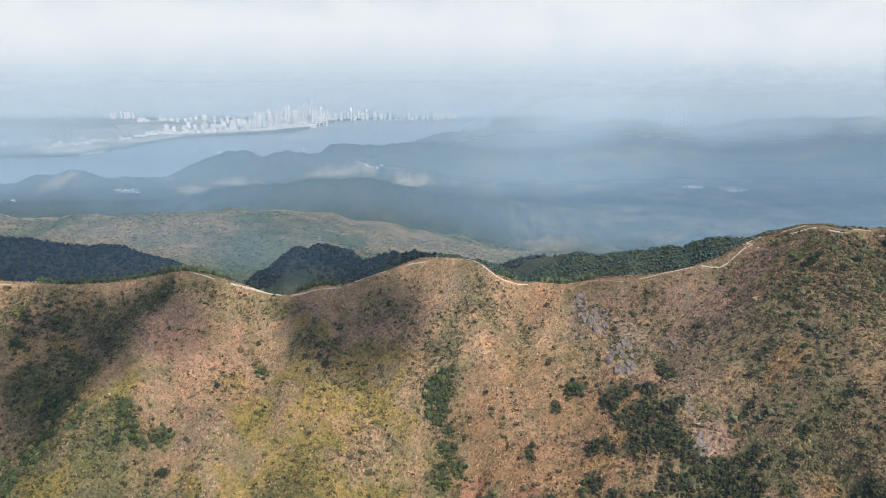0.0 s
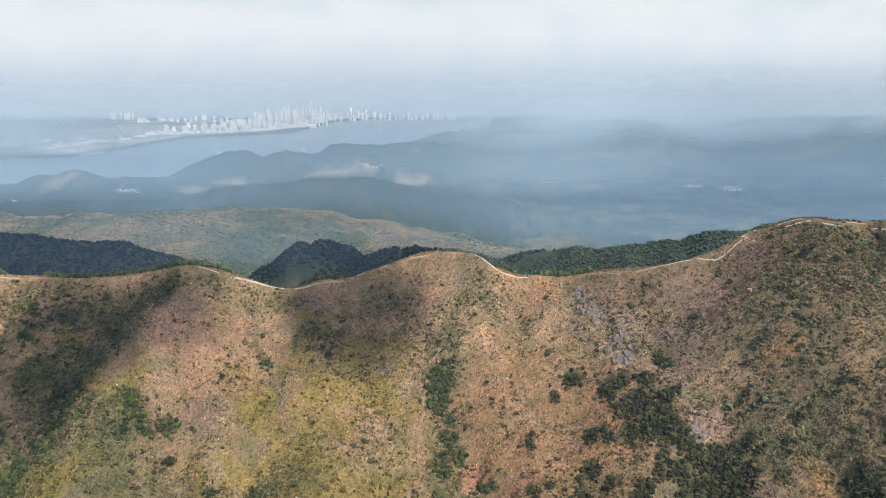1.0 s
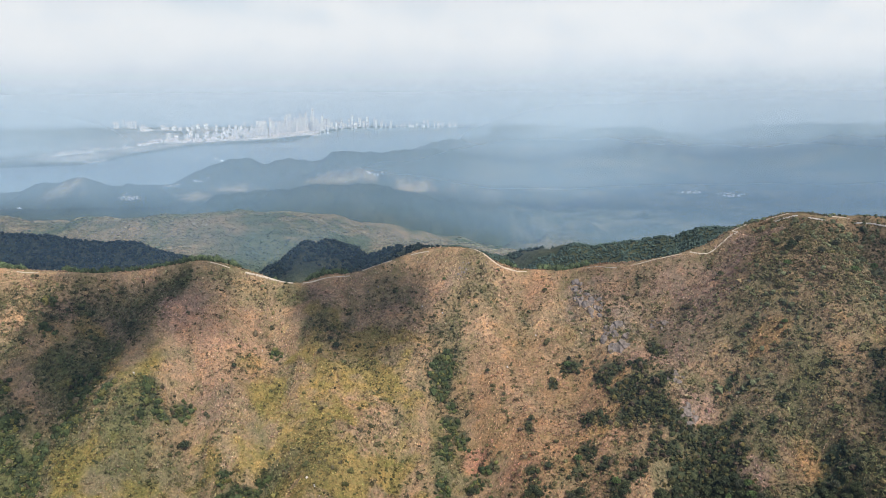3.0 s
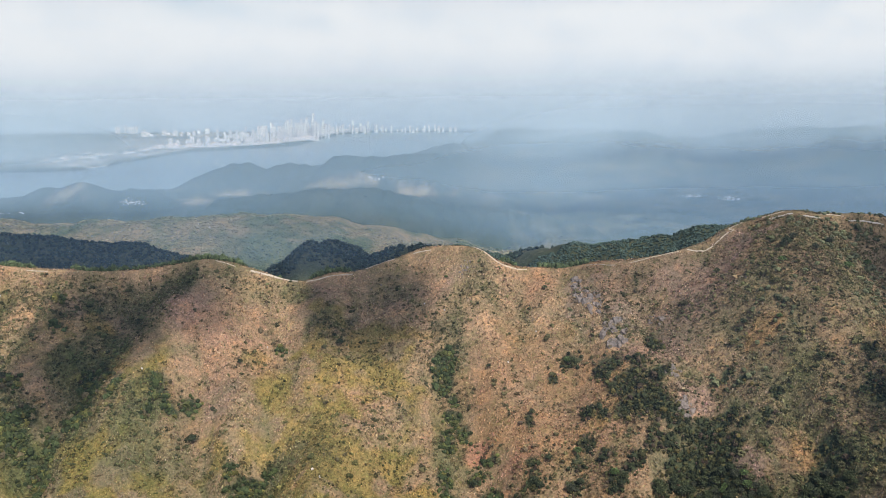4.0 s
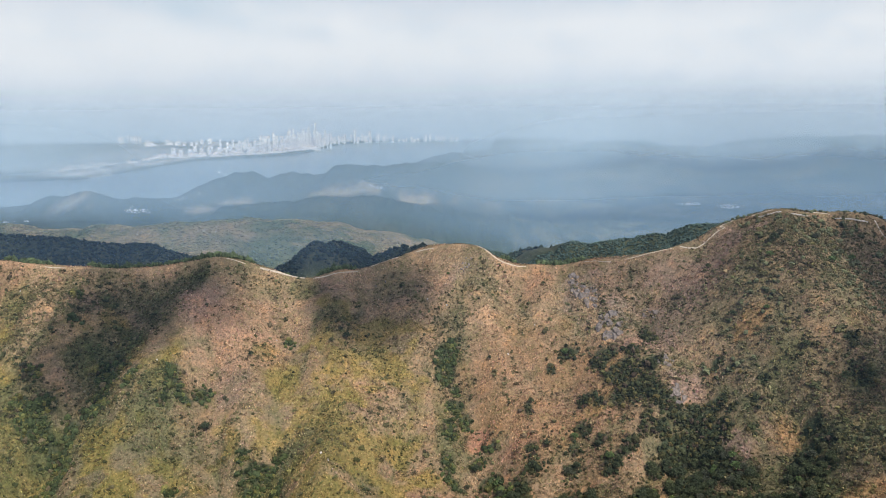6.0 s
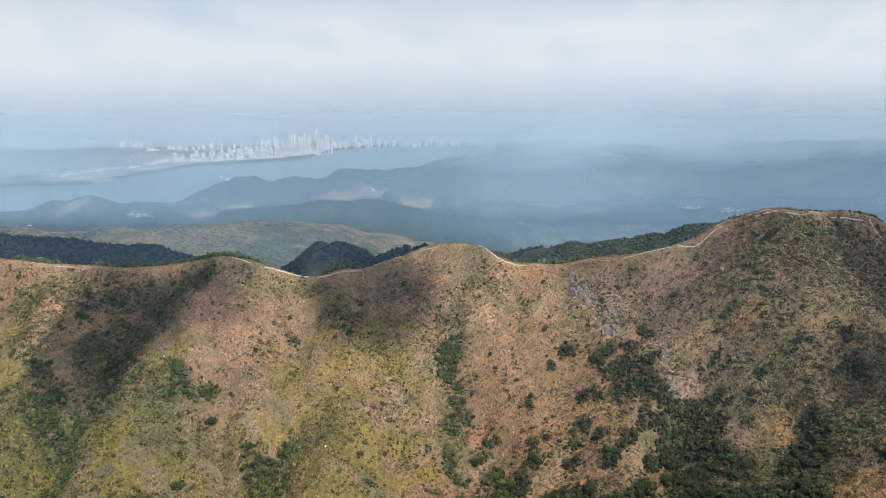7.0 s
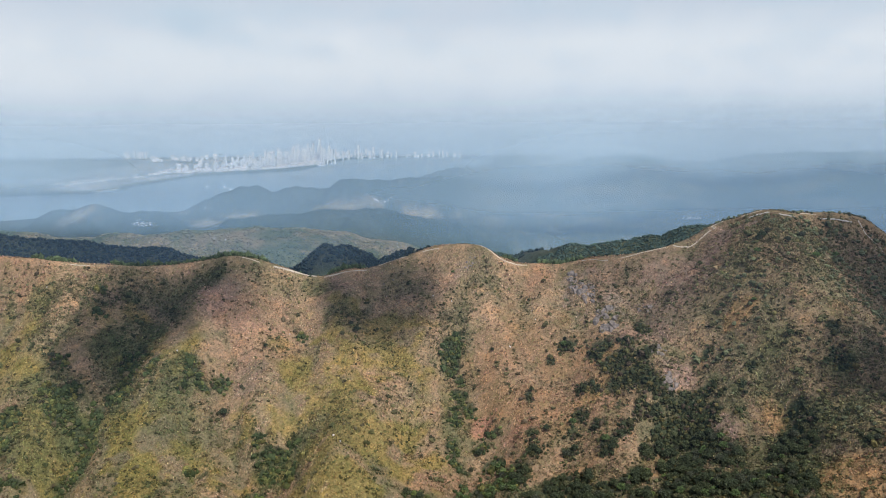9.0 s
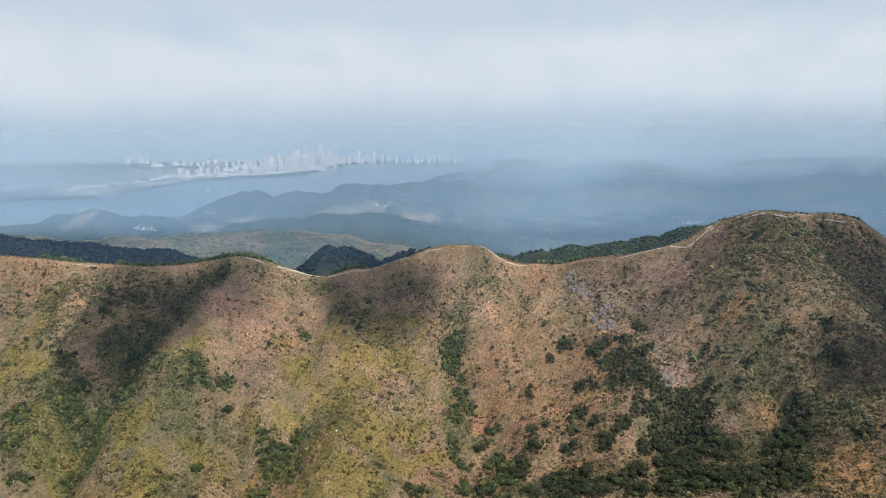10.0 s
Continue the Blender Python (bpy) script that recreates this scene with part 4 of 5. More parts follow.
tagged(scrub, "grey-green scrub on the low ridge across the valley", "scrub", kind="stuff")


# rough scrub in the valley behind the summit
fo = choose(7000, 20, 460, 600, 1250, lambda x, y: np.clip(0.5 + 1.2 * fbm(x, y, 80, 3, 99), 0.05, 1))
n = len(fo)
col = cover(fo[:, 0], fo[:, 1])[0] * (0.85, 1.0, 0.9) * rng.uniform(0.7, 1.3, (n, 1))
v, f, c = scatter_lumps(fo, rng.gamma(6.0, 0.22, n) + 0.5, rng.uniform(0.4, 0.7, n), col, 1, 0.24)
tagged(new("scrub", mesh_from("scrub", v, f, M_SHRUB, c)), "hazy green scrub in the valley behind the summit", "scrub", kind="stuff")

# woods on the far hills round the bay
in_fields = lambda x, y: sum(((x - cx) / rx) ** 2 + ((y - cy) / ry) ** 2 < 1.2 for cx, cy, rx, ry in FIELDS) > 0
fo = choose(9000, -1700, 1500, 1500, 3700, lambda x, y: (land(x, y, False) > 28) * ~in_fields(x, y) * np.clip(0.75 + 1.2 * fbm(x, y, 150, 3, 97), 0.1, 1) * (np.abs(x) < 0.62 * y))
n = len(fo)
col = cover(fo[:, 0], fo[:, 1])[0] * rng.uniform(0.85, 1.5, (n, 1))
v, f, c = scatter_lumps(fo, rng.uniform(1.6, 3.2, n), rng.uniform(0.4, 0.7, n), col, 1, 0.2, 0.5)
tagged(new("far_woods", mesh_from("far_woods", v, f, M_SHRUB, c)), "hazy dark green woods on the far hills", "woodland", kind="stuff")


# single trees: trunk with limbs, crown of many leafy clumps
def tree_variant(seed, height, spread, colour, dense=8):
    r = random.Random(seed)
    root = new("broadleaf_tree")
    bm = bmesh.new()
    stem = bmesh.ops.create_cone(bm, cap_ends=True, segments=7, radius1=height * 0.035, radius2=height * 0.016, depth=height * 0.55)["verts"]
    bmesh.ops.translate(bm, verts=stem, vec=(0, 0, height * 0.24))
    for k in range(4):
        a = 1.57 * k + r.uniform(-0.4, 0.4)
        limb = bmesh.ops.create_cone(bm, cap_ends=True, segments=5, radius1=height * 0.014, radius2=height * 0.005, depth=height * 0.42)["verts"]
        bmesh.ops.transform(bm, verts=limb, matrix=Matrix.Translation((0, 0, height * 0.42)) @ Matrix.Rotation(a, 4, "Z") @ Matrix.Rotation(radians(r.uniform(35, 60)), 4, "Y") @ Matrix.Translation((0, 0, height * 0.2)))
    part("trunk", bm, M_WOOD, root)
    lv, lf = lump(1)
    g = np.random.default_rng(seed)
    vs, fs, cs = [], [], []
    # three or four boughs, each with its own mass of small clumps
    for bough in range(r.choice((3, 4, 4, 5))):
        ba, bq = r.uniform(0, 6.28), spread * r.uniform(0.15, 0.6)
        bx, by, bz, bs = bq * math.cos(ba), bq * math.sin(ba), height * r.uniform(0.42, 0.78), spread * r.uniform(0.4, 0.62)
        shade = r.uniform(0.75, 1.3)
        for k in range(dense):
            q = np.array([r.gauss(0, 0.5) for _ in range(3)])
            size = bs * r.uniform(0.24, 0.46)
            p = lv * (1 + 0.28 * g.standard_normal((len(lv), 1))) * (size, size, size * 0.85) + (bx, by, bz) + q * (bs, bs, bs * 0.8)
            fs.append(lf + sum(len(u) for u in vs))
            vs.append(p)
            cs.append(np.tile(np.array(colour) * shade * r.uniform(0.65, 1.45), (len(p), 1)))
    # loose leafy twigs that break the outline
    m = 720
    base = sum(len(u) for u in vs)
    a, el = g.uniform(0, 6.28, m), g.uniform(-0.25, 1.45, m)
    rr = g.uniform(0.55, 1.1, m)
    ctr = np.stack([spread * rr * np.cos(el) * np.cos(a), spread * rr * np.cos(el) * np.sin(a), height * 0.60 + height * 0.36 * rr * np.sin(el)], 1)
    tri = ctr[:, None, :] + g.normal(0, 0.2, (m, 3, 3))
    vs.append(tri.reshape(-1, 3))
    fs.append(np.arange(m * 3).reshape(-1, 3) + base)
    cs.append(np.repeat(np.array(colour) * g.uniform(0.7, 1.5, (m, 1)), 3, 0))
    crown = new("crown", mesh_from("crown", np.vstack(vs), np.vstack(fs), M_SHRUB, np.vstack(cs)))
    crown.parent = root
    return root


KINDS = [tree_variant(s, h, w, c) for s, h, w, c in (
    (1, 5.5, 2.6, (0.052, 0.063, 0.034)), (2, 4.6, 2.3, (0.078, 0.112, 0.046)), (3, 6.4, 3.0, (0.044, 0.055, 0.033)), (4, 3.8, 2.0, (0.108, 0.106, 0.060)),
    (5, 5.0, 2.4, (0.056, 0.062, 0.044)), (6, 3.4, 1.9, (0.120, 0.150, 0.050)))]
TREE_LABELS = ("dark green broadleaf tree in a gully thicket", "green broadleaf tree on the brown hillside", "tall dark evergreen tree in a gully thicket",
               "small olive-green tree among dry grass", "grey-green evergreen tree on the slope", "small bright green tree among darker ones")
for k, root in enumerate(KINDS):
    tagged(root, TREE_LABELS[k], "tree", group="trees on the slope")


def plant_tree(kind, x, y, size, first=set()):
    z = float(land(np.array([x]), np.array([y]))[0])
    m = pose(x, y, z - 0.15, 0, 0, rng.uniform(0, 360)) @ Matrix.Scale(size, 4)
    root = KINDS[kind]
    if kind not in first:
        first.add(kind)
        root.matrix_basis = m
        return root
    c = copy_thing(root, m)
    c.matrix_basis = m
    return c


spots = []
for cx, cy, rx, ry, turn in THICKETS:
    rx, ry, cy = max(rx - 0.9, 1.2), max(ry - 0.9, 1.2), cy - 1.6
    m = int(rx * ry * 3.1416 / 2.6) + 2
    c, s = math.cos(radians(turn)), math.sin(radians(turn))
    for _ in range(m * 3):
        a, q = rng.uniform(0, 6.283), math.sqrt(rng.uniform(0, 1))
        u, w = rx * q * math.cos(a), ry * q * math.sin(a)
        x, y = cx + u * c - w * s, cy + u * s + w * c
        if in_sight(np.array(x), np.array(y)) and all((x - p) ** 2 + (y - q_) ** 2 > 6.5 for p, q_ in spots):
            spots.append((x, y))
spots.sort(key=lambda p: math.hypot(p[0], p[1] + 50))
for x, y in spots[:290]:
    plant_tree(int(rng.choice(6, p=(0.15, 0.40, 0.05, 0.10, 0.05, 0.25) if x < 30 else (0.30, 0.10, 0.30, 0.10, 0.18, 0.02))), x, y, rng.uniform(0.48, 0.92))

rest = np.array(spots[290:] + [(x + rng.normal(0, 1.7), y + rng.normal(0, 1.7)) for x, y in spots for _ in range(7)])
n = len(rest)
rest_r, rest_h, rest_c = (rng.gamma(4.0, 0.15, n) + 0.35) * np.where(rest[:, 0] < 30, 1.25, 1.0), rng.uniform(0.8, 1.4, n), np.where(rest[:, :1] < 30, (1.1, 1.15, 0.95), (0.74, 0.70, 0.70)) * LEAF[rng.choice(5, n, p=(0.3, 0.22, 0.28, 0.1, 0.1))] * rng.uniform(0.75, 1.5, (n, 1))
# thicket cores at 0.8 of the twig colour, inner shade painted in
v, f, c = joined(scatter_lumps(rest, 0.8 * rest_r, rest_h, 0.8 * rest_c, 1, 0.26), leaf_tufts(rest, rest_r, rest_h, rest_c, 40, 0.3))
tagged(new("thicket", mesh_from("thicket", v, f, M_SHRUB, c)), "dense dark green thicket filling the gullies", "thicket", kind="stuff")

# lone trees and big bushes on the open slope
for x, y, size in ((-115.5, 357, 0.55), (65, 350, 0.9), (67.5, 349, 0.8), (55.6, 344, 0.75), (42.6, 323, 0.6), (58, 399, 0.55), (-131, 315, 0.9), (141, 317, 0.9), (147, 322, 0.7),
                   (165, 330, 0.8), (178, 352, 0.9), (183, 356, 0.8), (190, 345, 0.8), (172, 342, 0.8), (-1, 414, 0.5), (35, 372, 0.45), (90, 372, 0.5), (150, 372, 0.7), (156, 366, 0.6),
                   (200, 330, 0.9), (176, 300, 0.7), (160, 312, 0.6), (-62, 372, 0.8), (-70, 366, 0.8), (-66, 378, 0.6), (-176, 372, 0.8), (-232, 330, 0.8), (-226, 322, 0.7), (-118, 300, 0.6),
                   (30, 340, 0.5), (22, 352, 0.45), (78, 336, 0.6), (12, 300, 0.8), (48, 296, 0.7), (62, 296, 0.8), (180, 268, 0.9), (170, 288, 0.8), (158, 288, 0.7), (205, 360, 0.8), (222, 352, 0.8)):
    plant_tree(int(rng.choice(5)), x, y, size)


# ---- trail along the crest ----
def ribbon(name, line, wide, label):
    """A trodden path laid on the land, a little raised in the middle."""
    p = smooth_line(line, 10)
    d = np.gradient(p, axis=0)
    d /= np.linalg.norm(d[:, :2], axis=1)[:, None]
    w = wide * (1 + 0.4 * vnoise(p[:, 0], p[:, 1], 9, 3))
    rows = []
    for off in (-1.0, -0.45, 0.45, 1.0):
        qx, qy = p[:, 0] - d[:, 1] * off * w + 0.5 * vnoise(p[:, 0], p[:, 1], 5, 8), p[:, 1] + d[:, 0] * off * w
        rows.append(np.stack([qx, qy, land(qx, qy) + (0.22 if abs(off) < 0.9 else 0.03)], 1))
    tv = np.stack(rows, 1)
    ti = np.arange(tv.shape[0] * 4).reshape(-1, 4)
    tq = np.concatenate([np.stack([ti[:-1, k], ti[1:, k], ti[1:, k + 1], ti[:-1, k + 1]], 1) for k in range(3)])
    return tagged(new(name, mesh_from(name, tv.reshape(-1, 3), tq, M_TRAIL, None, True)), label, "footpath", kind="structure")


def along(x0, x1, off=-1.6, step=7.0):
    xs_ = np.arange(x0, x1 + 0.1, step)
    return [(float(x), float(TRAIL_Y(np.array(x)) + off + 1.6), 0.0) for x in xs_]


ribbon("path", along(-250, -236, step=4.0), 0.25, "pale worn spot of the crest footpath")
ribbon("path", along(-144, -132, step=4.0), 0.2, "narrow worn footpath along the grassy crest")
ribbon("path", along(-122, -90), 0.5, "pale trodden footpath dipping through the saddle")
ribbon("path", along(-88, -60), 0.3, "narrow pale footpath rising from the saddle")
ribbon("path", along(-52, -34, step=6.0), 0.16, "narrow worn footpath along the grassy crest")
ribbon("path", along(-22, -8, step=4.0), 0.22, "pale footpath over the rounded hilltop")
ribbon("path", along(14, 54, -1.4), 0.34, "pale footpath down from the rounded hilltop")
ribbon("path", along(84, 101, -2.2, 4.0), 0.13, "narrow worn footpath along the crest")
ribbon("path", along(108, 141, -2.2), 0.13, "narrow worn footpath along the crest to the summit")
ribbon("path", [(141, 397.5, 0), (148, 396, 0), (154, 396, 0), (159, 397.4, 0), (164, 398.6, 0), (168, 398.8, 0), (166, 400.5, 0), (173, 400.5, 0)], 0.24, "pale zigzag footpath climbing to the summit")
ribbon("path", [(182, 398, 0), (188, 397.5, 0), (196, 397, 0)], 0.16, "pale worn spot on the flat summit")
ribbon("path", [(214, 394, 0), (220, 394, 0), (228, 393, 0)], 0.16, "pale worn spot on the flat summit")
ribbon("path", [(254, 391, 0), (258, 384, 0), (264, 378, 0), (268, 368, 0), (276, 360, 0)], 0.35, "pale worn footpath down the shoulder")


# ---- rock outcrops on the slope ----
def block(r):
    """One angular, fissured block."""
    v0, f0 = lump(1)
    p = v0 * (1 + 0.20 * rng.standard_normal((len(v0), 1)))
    p = np.clip(p, -rng.uniform(0.45, 0.85, 3), rng.uniform(0.45, 0.85, 3))
    p = p * (r * rng.uniform(0.6, 1.3), r * rng.uniform(0.5, 0.9), r * rng.uniform(0.9, 2.2))
    m = np.array(Euler((rng.normal(-0.75, 0.22), rng.normal(0, 0.25), rng.normal(0.2, 0.35))).to_matrix())
    return p @ m.T, f0


def outcrop(name, cx, cy, rx, ry, turn, count, size, label, mat=M_ROCK, category="rock"):
    """Blocks and slabs breaking out of the hillside."""
    c, s = math.cos(radians(turn)), math.sin(radians(turn))
    root = new(name)
    z0 = float(land(np.array([cx]), np.array([cy]))[0])
    root.location = (cx, cy, z0)
    for k in range(count):
        a, q = rng.uniform(0, 6.283), math.sqrt(rng.uniform(0, 1))
        u, w = rx * q * math.cos(a), ry * q * math.sin(a)
        x, y = cx + u * c - w * s, cy + u * s + w * c
        r = size * rng.uniform(0.5, 1.4)
        p, f0 = block(r)
        rock = new("rock", mesh_from("rock", p, f0, mat))
        rock.parent = root
        rock.location = (x - cx, y - cy, float(land(np.array([x]), np.array([y]))[0]) - 0.4 * r - z0)
    return tagged(root, label, category)


def boulder(x, y, r, label, mat):
    p, f0 = block(r)
    o = new("boulder", mesh_from("boulder", p, f0, mat))
    o.location = (x, y, float(land(np.array([x]), np.array([y]))[0]) + 0.1 * r)
    return tagged(o, label, "boulder")


outcrop("rock_outcrop", 78, 390, 4, 14, 12, 34, 2.5, "tall grey granite crag below the crest")
outcrop("rock_outcrop", 84, 378, 5, 9, 0, 20, 2.2, "grey granite slabs beside the crag")
outcrop("rock_outcrop", 91, 355, 6.5, 11, 8, 36, 2.7, "broad pale grey granite face on the slope")
outcrop("rock_outcrop", 116, 361, 4.5, 8, 0, 16, 1.8, "weathered pinkish rock among brown grass")
outcrop("rock_outcrop", 112, 314, 4, 5, 0, 12, 1.9, "grey rock step beside the thicket")
outcrop("rock_outcrop", 113, 300, 4, 6, 0, 14, 2.1, "pale rock face on the rocky spur")
outcrop("rock_outcrop", 11, 416, 5, 4, 0, 14, 1.3, "grey rock patch near the hilltop")
outcrop("rock_outcrop", 152, 348, 6, 4, 0, 9, 0.7, "tan boulders among shrubs")
for x, y, r, label in ((-164.5, 343, 0.7, "large pale boulder above a gully"), (-60, 274, 0.7, "small pale stone in the grass"), (-64, 279, 0.8, "small pale stone in the grass"), (-57, 268, 0.6, "small pale stone in the grass"),
                       (-105, 378, 0.8, "pale stone on the slope"), (-14, 402, 0.7, "pale stone on the slope"), (-2, 395, 0.6, "pale stone on the slope"), (50, 372, 0.6, "pale stone on the slope"), (33, 356, 0.6, "pale stone on the slope"),
                       (-42, 424, 0.9, "grey boulder beside the crest path"), (-48, 420, 0.8, "grey boulder beside the crest path"), (-260, 386, 0.9, "pale stone on the slope"), (-172, 396, 0.7, "pale stone on the slope")):
    boulder(x, y, 0.9 * r, label, M_STONE if "pale" in label else M_ROCK)
outcrop("boulder_field", -305, 904, 26, 9, -35, 40, 0.75, "pale boulders scattered on the ridge across the valley", M_STONE, "boulders")


# ---- low stone wall and blocks on the flat summit ----
def stone_wall(x0, y0, x1, y1, high, label):
    root = new("stone_wall")
    length = math.hypot(x1 - x0, y1 - y0)
    turn = math.degrees(math.atan2(y1 - y0, x1 - x0))
    count = max(int(length / 1.5), 2)
    z0 = min(float(land(np.array([x0 + (x1 - x0) * k / count]), np.array([y0 + (y1 - y0) * k / count]))[0]) for k in range(count + 1))
    root.matrix_basis = pose(x0, y0, z0, 0, 0, turn)
    for k in range(count):
        u = (k + 0.5) / count
        z = float(land(np.array([x0 + (x1 - x0) * u]), np.array([y0 + (y1 - y0) * u]))[0]) - z0
        bm = bmesh.new()
        bmesh.ops.create_cube(bm, size=1.0, matrix=Matrix.Translation((u * length, 0, z + 0.5 * high - 0.1)) @ Matrix.Diagonal((length / count - 0.06, 0.7, high + 0.2 + rng.uniform(-0.12, 0.12), 1)))
        bmesh.ops.bevel(bm, geom=bm.edges[:], offset=0.06, segments=1, affect="EDGES")
        part("stone", bm, M_STONE, root)
    return tagged(root, label, "wall")


stone_wall(186, 394.5, 199, 393.5, 0.45, "low pale stone wall on the summit")
stone_wall(204, 391.5, 214, 391.0, 0.6, "low pale stone wall on the summit")
stone_wall(230, 391.0, 250, 390.0, 0.5, "long low pale stone wall on the flat summit")


# ---- the city across the bay ----
def tower(name, wide, deep, high, bays, label, category):
    """A block of flats: glazed core, projecting storeys with end bays, roof plant."""
    root = new(name)
    bm = bmesh.new()
    bmesh.ops.create_cube(bm, size=1.0, matrix=Matrix.Translation((0, 0, high / 2)) @ Matrix.Diagonal((wide * 0.94, deep * 0.94, high - 0.5, 1)))
    part("windows", bm, M_GLASS, root, "dark glazed storeys")
    bm = bmesh.new()
    floors = max(int(high / 9), 1)
    for k in range(floors + 1):
        bmesh.ops.create_cube(bm, size=1.0, matrix=Matrix.Translation((0, 0, min(k * high / floors + 1.5, high - 1))) @ Matrix.Diagonal((wide, deep, 3.4, 1)))
    for k in range(bays):
        u = -wide / 2 + wide * (k + 0.5) / bays
        bmesh.ops.create_cube(bm, size=1.0, matrix=Matrix.Translation((u, 0, high / 2)) @ Matrix.Diagonal((wide / bays * 0.5, deep * 1.14, high, 1)))
    part("wall", bm, M_WALL, root)
    bm = bmesh.new()
    bmesh.ops.create_cube(bm, size=1.0, matrix=Matrix.Translation((0, 0, high + 2)) @ Matrix.Diagonal((wide * 0.45, deep * 0.5, 5, 1)))
    bmesh.ops.create_cube(bm, size=1.0, matrix=Matrix.Translation((0, 0, high + 0.6)) @ Matrix.Diagonal((wide * 1.02, deep * 1.02, 1.2, 1)))
    part("roof", bm, M_ROOF, root)
    return tagged(root, label, category, group=category + "s of the city")


def house(name, wide, deep, high, label):
    root = new(name)
    bm = bmesh.new()
    bmesh.ops.create_cube(bm, size=1.0, matrix=Matrix.Translation((0, 0, high / 2)) @ Matrix.Diagonal((wide, deep, high, 1)))
    part("wall", bm, M_WALL, root)
    bm = bmesh.new()
    prism = [bm.verts.new(p) for p in ((-wide * 0.53, -deep * 0.55, high), (wide * 0.53, -deep * 0.55, high), (wide * 0.53, deep * 0.55, high), (-wide * 0.53, deep * 0.55, high), (-wide * 0.53, 0, high * 1.28), (wide * 0.53, 0, high * 1.28))]
    for q in ((0, 1, 5, 4), (3, 4, 5, 2), (0, 4, 3), (1, 2, 5), (0, 3, 2, 1)):
        bm.faces.new([prism[i] for i in q])
    part("roof", bm, M_ROOF, root)
    for k in (-1, 1):
        bm = bmesh.new()
        bmesh.ops.create_cube(bm, size=1.0, matrix=Matrix.Translation((k * wide * 0.25, -deep * 0.5, high * 0.5)) @ Matrix.Diagonal((wide * 0.22, 0.4, high * 0.35, 1)))
        part("window", bm, M_GLASS, root)
    return tagged(root, label, "house", group="houses of the plain")


TOWERS = [tower("apartment_tower", *a) for a in (
    (34, 20, 52, 4, "white apartment block of the hazy city", "tower"), (26, 22, 72, 3, "pale high-rise flats of the hazy city", "tower"),
    (24, 22, 94, 3, "tall white high-rise of the hazy city", "tower"), (46, 22, 34, 6, "long pale apartment slab near the shore", "tower"))]
SHEDS = [house("low_building", 44, 24, 10, "low white building near the shore"), house("low_building", 60, 34, 8, "long low pale shed near the shore")]
HOUSES = [house("village_house", 14, 10, 8, "small white village house on the plain"), house("village_house", 20, 12, 7, "white village house on the plain")]
placed = set()


def settle(kinds, x, y, sx=1.0, sz=1.0, turn=None):
    root = kinds[int(rng.integers(len(kinds)))]
    z = float(land(np.array([x]), np.array([y]))[0])
    m = pose(x, y, max(z, 0.5) - 0.8, 0, 0, rng.uniform(-25, 25) if turn is None else turn) @ Matrix.Diagonal((sx, sx, sz, 1))
    if root.name not in placed:
        placed.add(root.name)
        ob = root
    else:
        ob = copy_thing(root, m)
    ob.matrix_basis = m


def quarter(kinds, count, ax, ay, bx, by, depth, lo, hi, sx=1.0):
    """Buildings strewn along the line a-b, up to depth metres inland of it."""
    for k in range(count):
        u = (k + rng.uniform(0.1, 0.9)) / count
        settle(kinds, ax + (bx - ax) * u + rng.normal(0, 12), ay + (by - ay) * u + depth * rng.uniform(0, 1) ** 1.3, sx * rng.uniform(0.5, 0.95), rng.uniform(lo, hi))


quarter(TOWERS[3:], 18, -1500, 4170, -1040, 4210, 160, 0.5, 1.1, 0.6)
quarter(TOWERS[:3], 40, -1280, 4300, -980, 4330, 260, 0.3, 0.75, 0.6)
quarter(TOWERS[:3], 122, -1080, 4270, -690, 4500, 260, 0.35, 0.95, 0.62)
quarter(TOWERS[1:3], 26, -920, 4380, -730, 4460, 160, 0.8, 1.2, 0.48)
quarter(TOWERS[2:3], 2, -765, 4470, -735, 4480, 20, 1.35, 1.5, 0.5)
quarter(TOWERS[:3], 30, -740, 4690, -440, 4800, 60, 0.3, 0.75, 0.6)
quarter(TOWERS[:3], 26, -440, 4800, 110, 4820, 40, 0.25, 0.6, 0.6)
quarter(TOWERS[1:2], 10, -2030, 4760, -1900, 4770, 60, 0.5, 0.8, 0.7)
quarter(TOWERS[3:], 16, -1850, 4600, -1450, 4640, 120, 0.4, 0.9, 0.65)
quarter(SHEDS, 80, -1560, 4030, -1010, 4165, 110, 0.7, 1.5, 0.55)
quarter(SHEDS, 64, -1000, 4190, -740, 4420, 70, 0.9, 1.8, 0.6)
quarter(SHEDS, 34, -1840, 3560, -1500, 4000, 120, 0.6, 1.1, 0.45)
quarter(SHEDS, 24, -2300, 3500, -1700, 3650, 250, 0.6, 1.0, 0.4)
quarter(HOUSES, 44, 965, 2530, 1020, 2545, 70, 0.25, 0.45, 0.3)
quarter(HOUSES, 32, 855, 2600, 905, 2610, 50, 0.25, 0.45, 0.3)
quarter(HOUSES, 46, -1040, 2402, -985, 2420, 18, 0.22, 0.36, 0.24)
quarter(HOUSES, 26, -1050, 2790, -880, 2770, 30, 0.22, 0.36, 0.24)
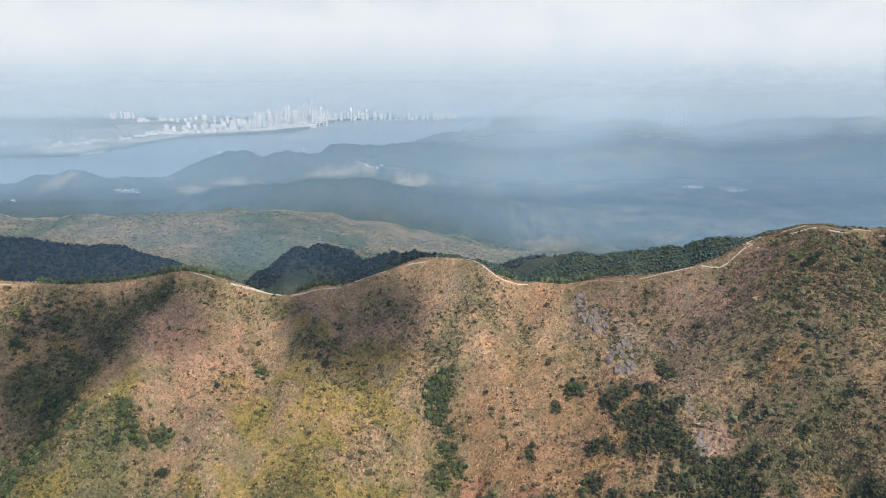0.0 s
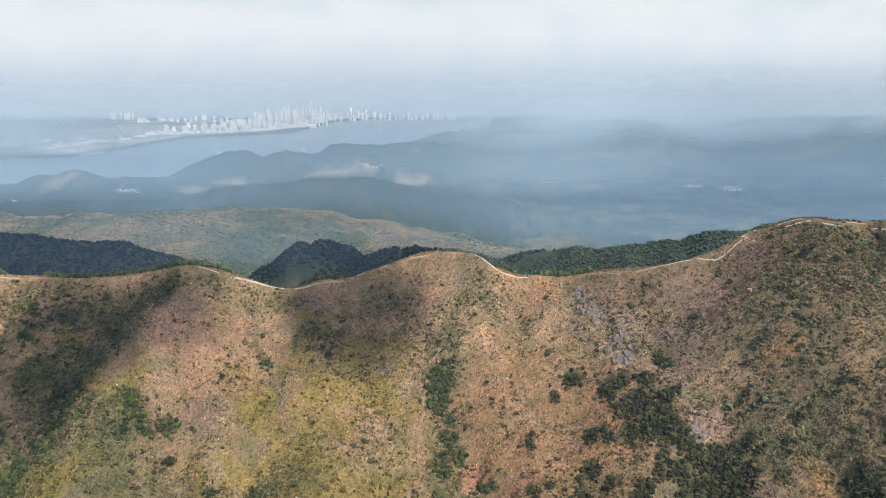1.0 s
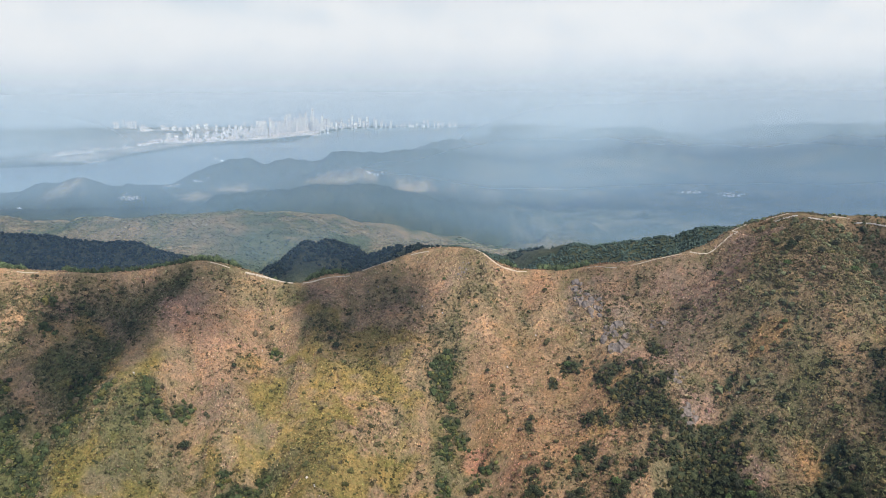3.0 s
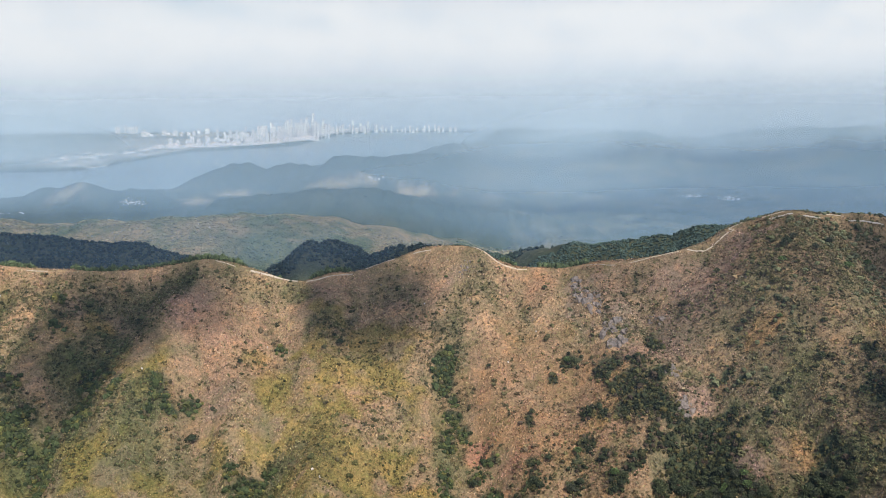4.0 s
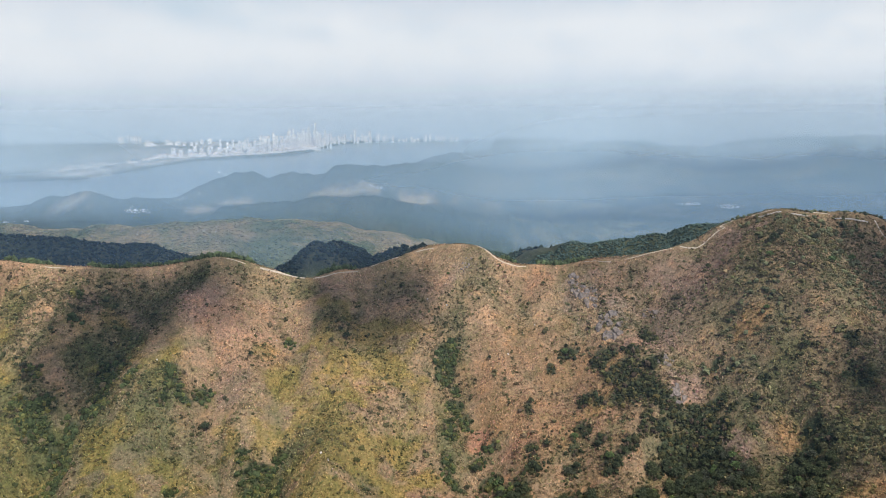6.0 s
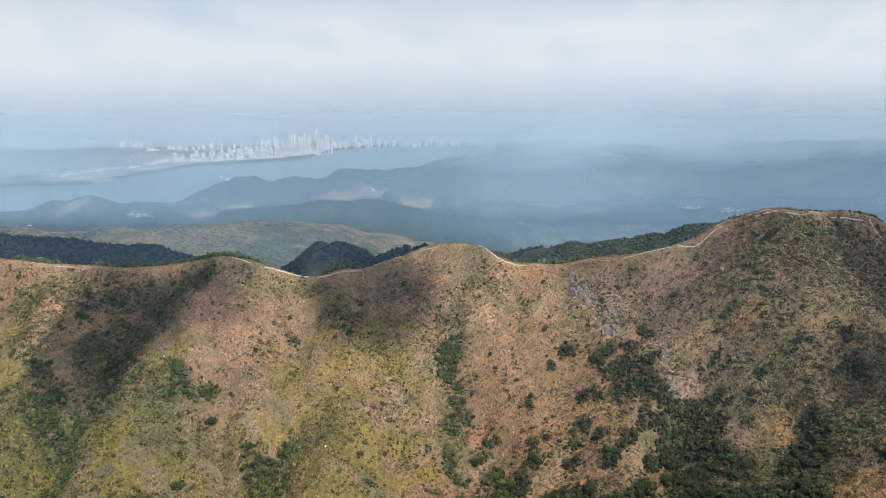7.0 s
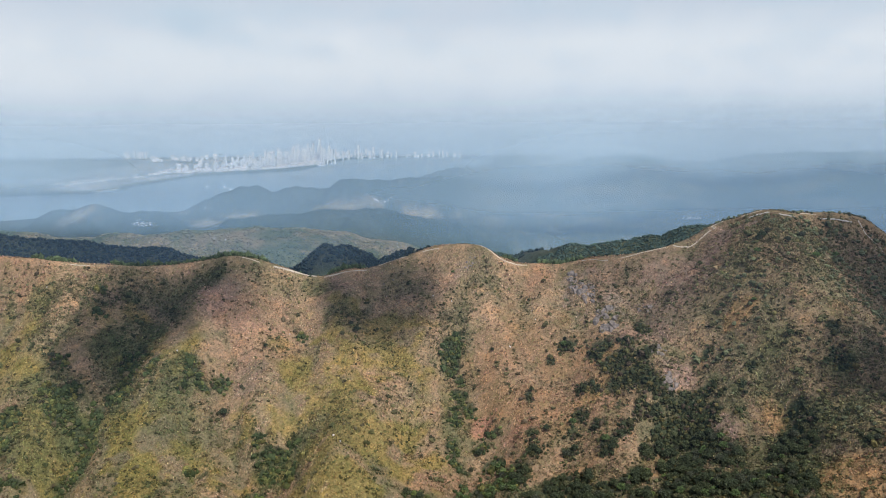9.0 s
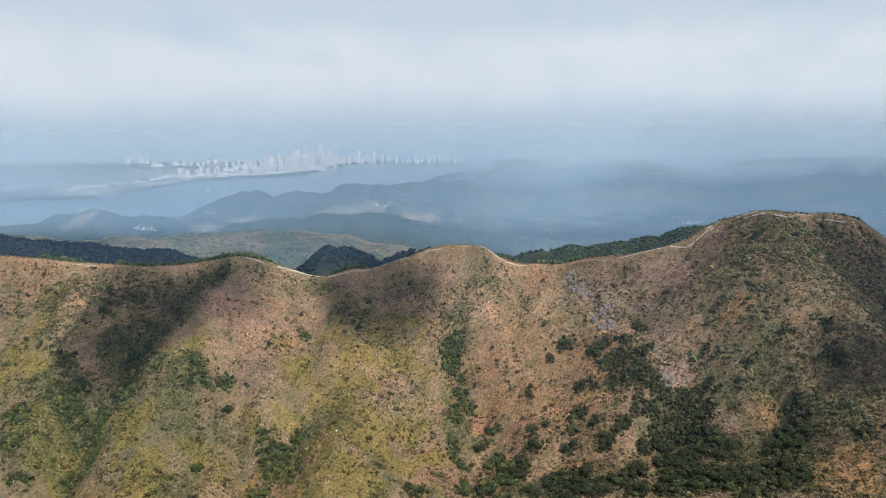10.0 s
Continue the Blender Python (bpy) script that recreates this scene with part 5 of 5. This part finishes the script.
quarter(HOUSES, 14, -272, 2742, -215, 2746, 16, 0.3, 0.5, 0.34)
quarter(HOUSES, 5, 540, 3330, 565, 3345, 20, 0.3, 0.5, 0.35)
quarter(HOUSES, 18, -1480, 2340, -1340, 2370, 40, 0.25, 0.4, 0.3)


# ---- boats on the bay and the breakwater ----
def boat(x, y, turn, label):
    root = new("boat")
    bm = bmesh.new()
    ring = [(-7, -2, 1.6), (4, -2.2, 1.6), (9, 0, 2.2), (4, 2.2, 1.6), (-7, 2, 1.6)]
    deck = [bm.verts.new(p) for p in ring]
    keel = [bm.verts.new((p[0] * 0.85, p[1] * 0.6, -0.6)) for p in ring]
    bm.faces.new(deck)
    bm.faces.new(keel[::-1])
    for k in range(5):
        bm.faces.new((deck[k], keel[k], keel[(k + 1) % 5], deck[(k + 1) % 5]))
    bmesh.ops.recalc_face_normals(bm, faces=bm.faces)
    part("hull", bm, M_WALL, root)
    bm = bmesh.new()
    bmesh.ops.create_cube(bm, size=1.0, matrix=Matrix.Translation((-2, 0, 2.9)) @ Matrix.Diagonal((5, 2.8, 2.6, 1)))
    bmesh.ops.bevel(bm, geom=bm.edges[:], offset=0.3, segments=1, affect="EDGES")
    part("cabin", bm, M_WALL, root)
    root.matrix_basis = pose(x, y, 0, 0, 0, turn)
    return tagged(root, label, "boat", group="boats on the bay")


for x, y, turn in ((-1150, 3570, 20), (-1062, 3560, -15), (-767, 3440, 70), (-1010, 3480, 40), (-640, 3560, 0)):
    boat(x, y, turn, "small white boat on the hazy bay")

mole = new("breakwater")
for k in range(14):
    bm = bmesh.new()
    bmesh.ops.create_cube(bm, size=1.0, matrix=Matrix.Translation((k * 11.0, 0, 0.6)) @ Matrix.Diagonal((11.6, 9, 4.4 + 0.6 * (k % 3), 1)))
    bmesh.ops.bevel(bm, geom=bm.edges[:], offset=0.9, segments=1, affect="EDGES")
    part("stone", bm, M_STONE, mole)
mole.matrix_basis = pose(-1640, 3392, 0, 0, 0, 55)
tagged(mole, "long pale stone breakwater at the far shore", "breakwater")
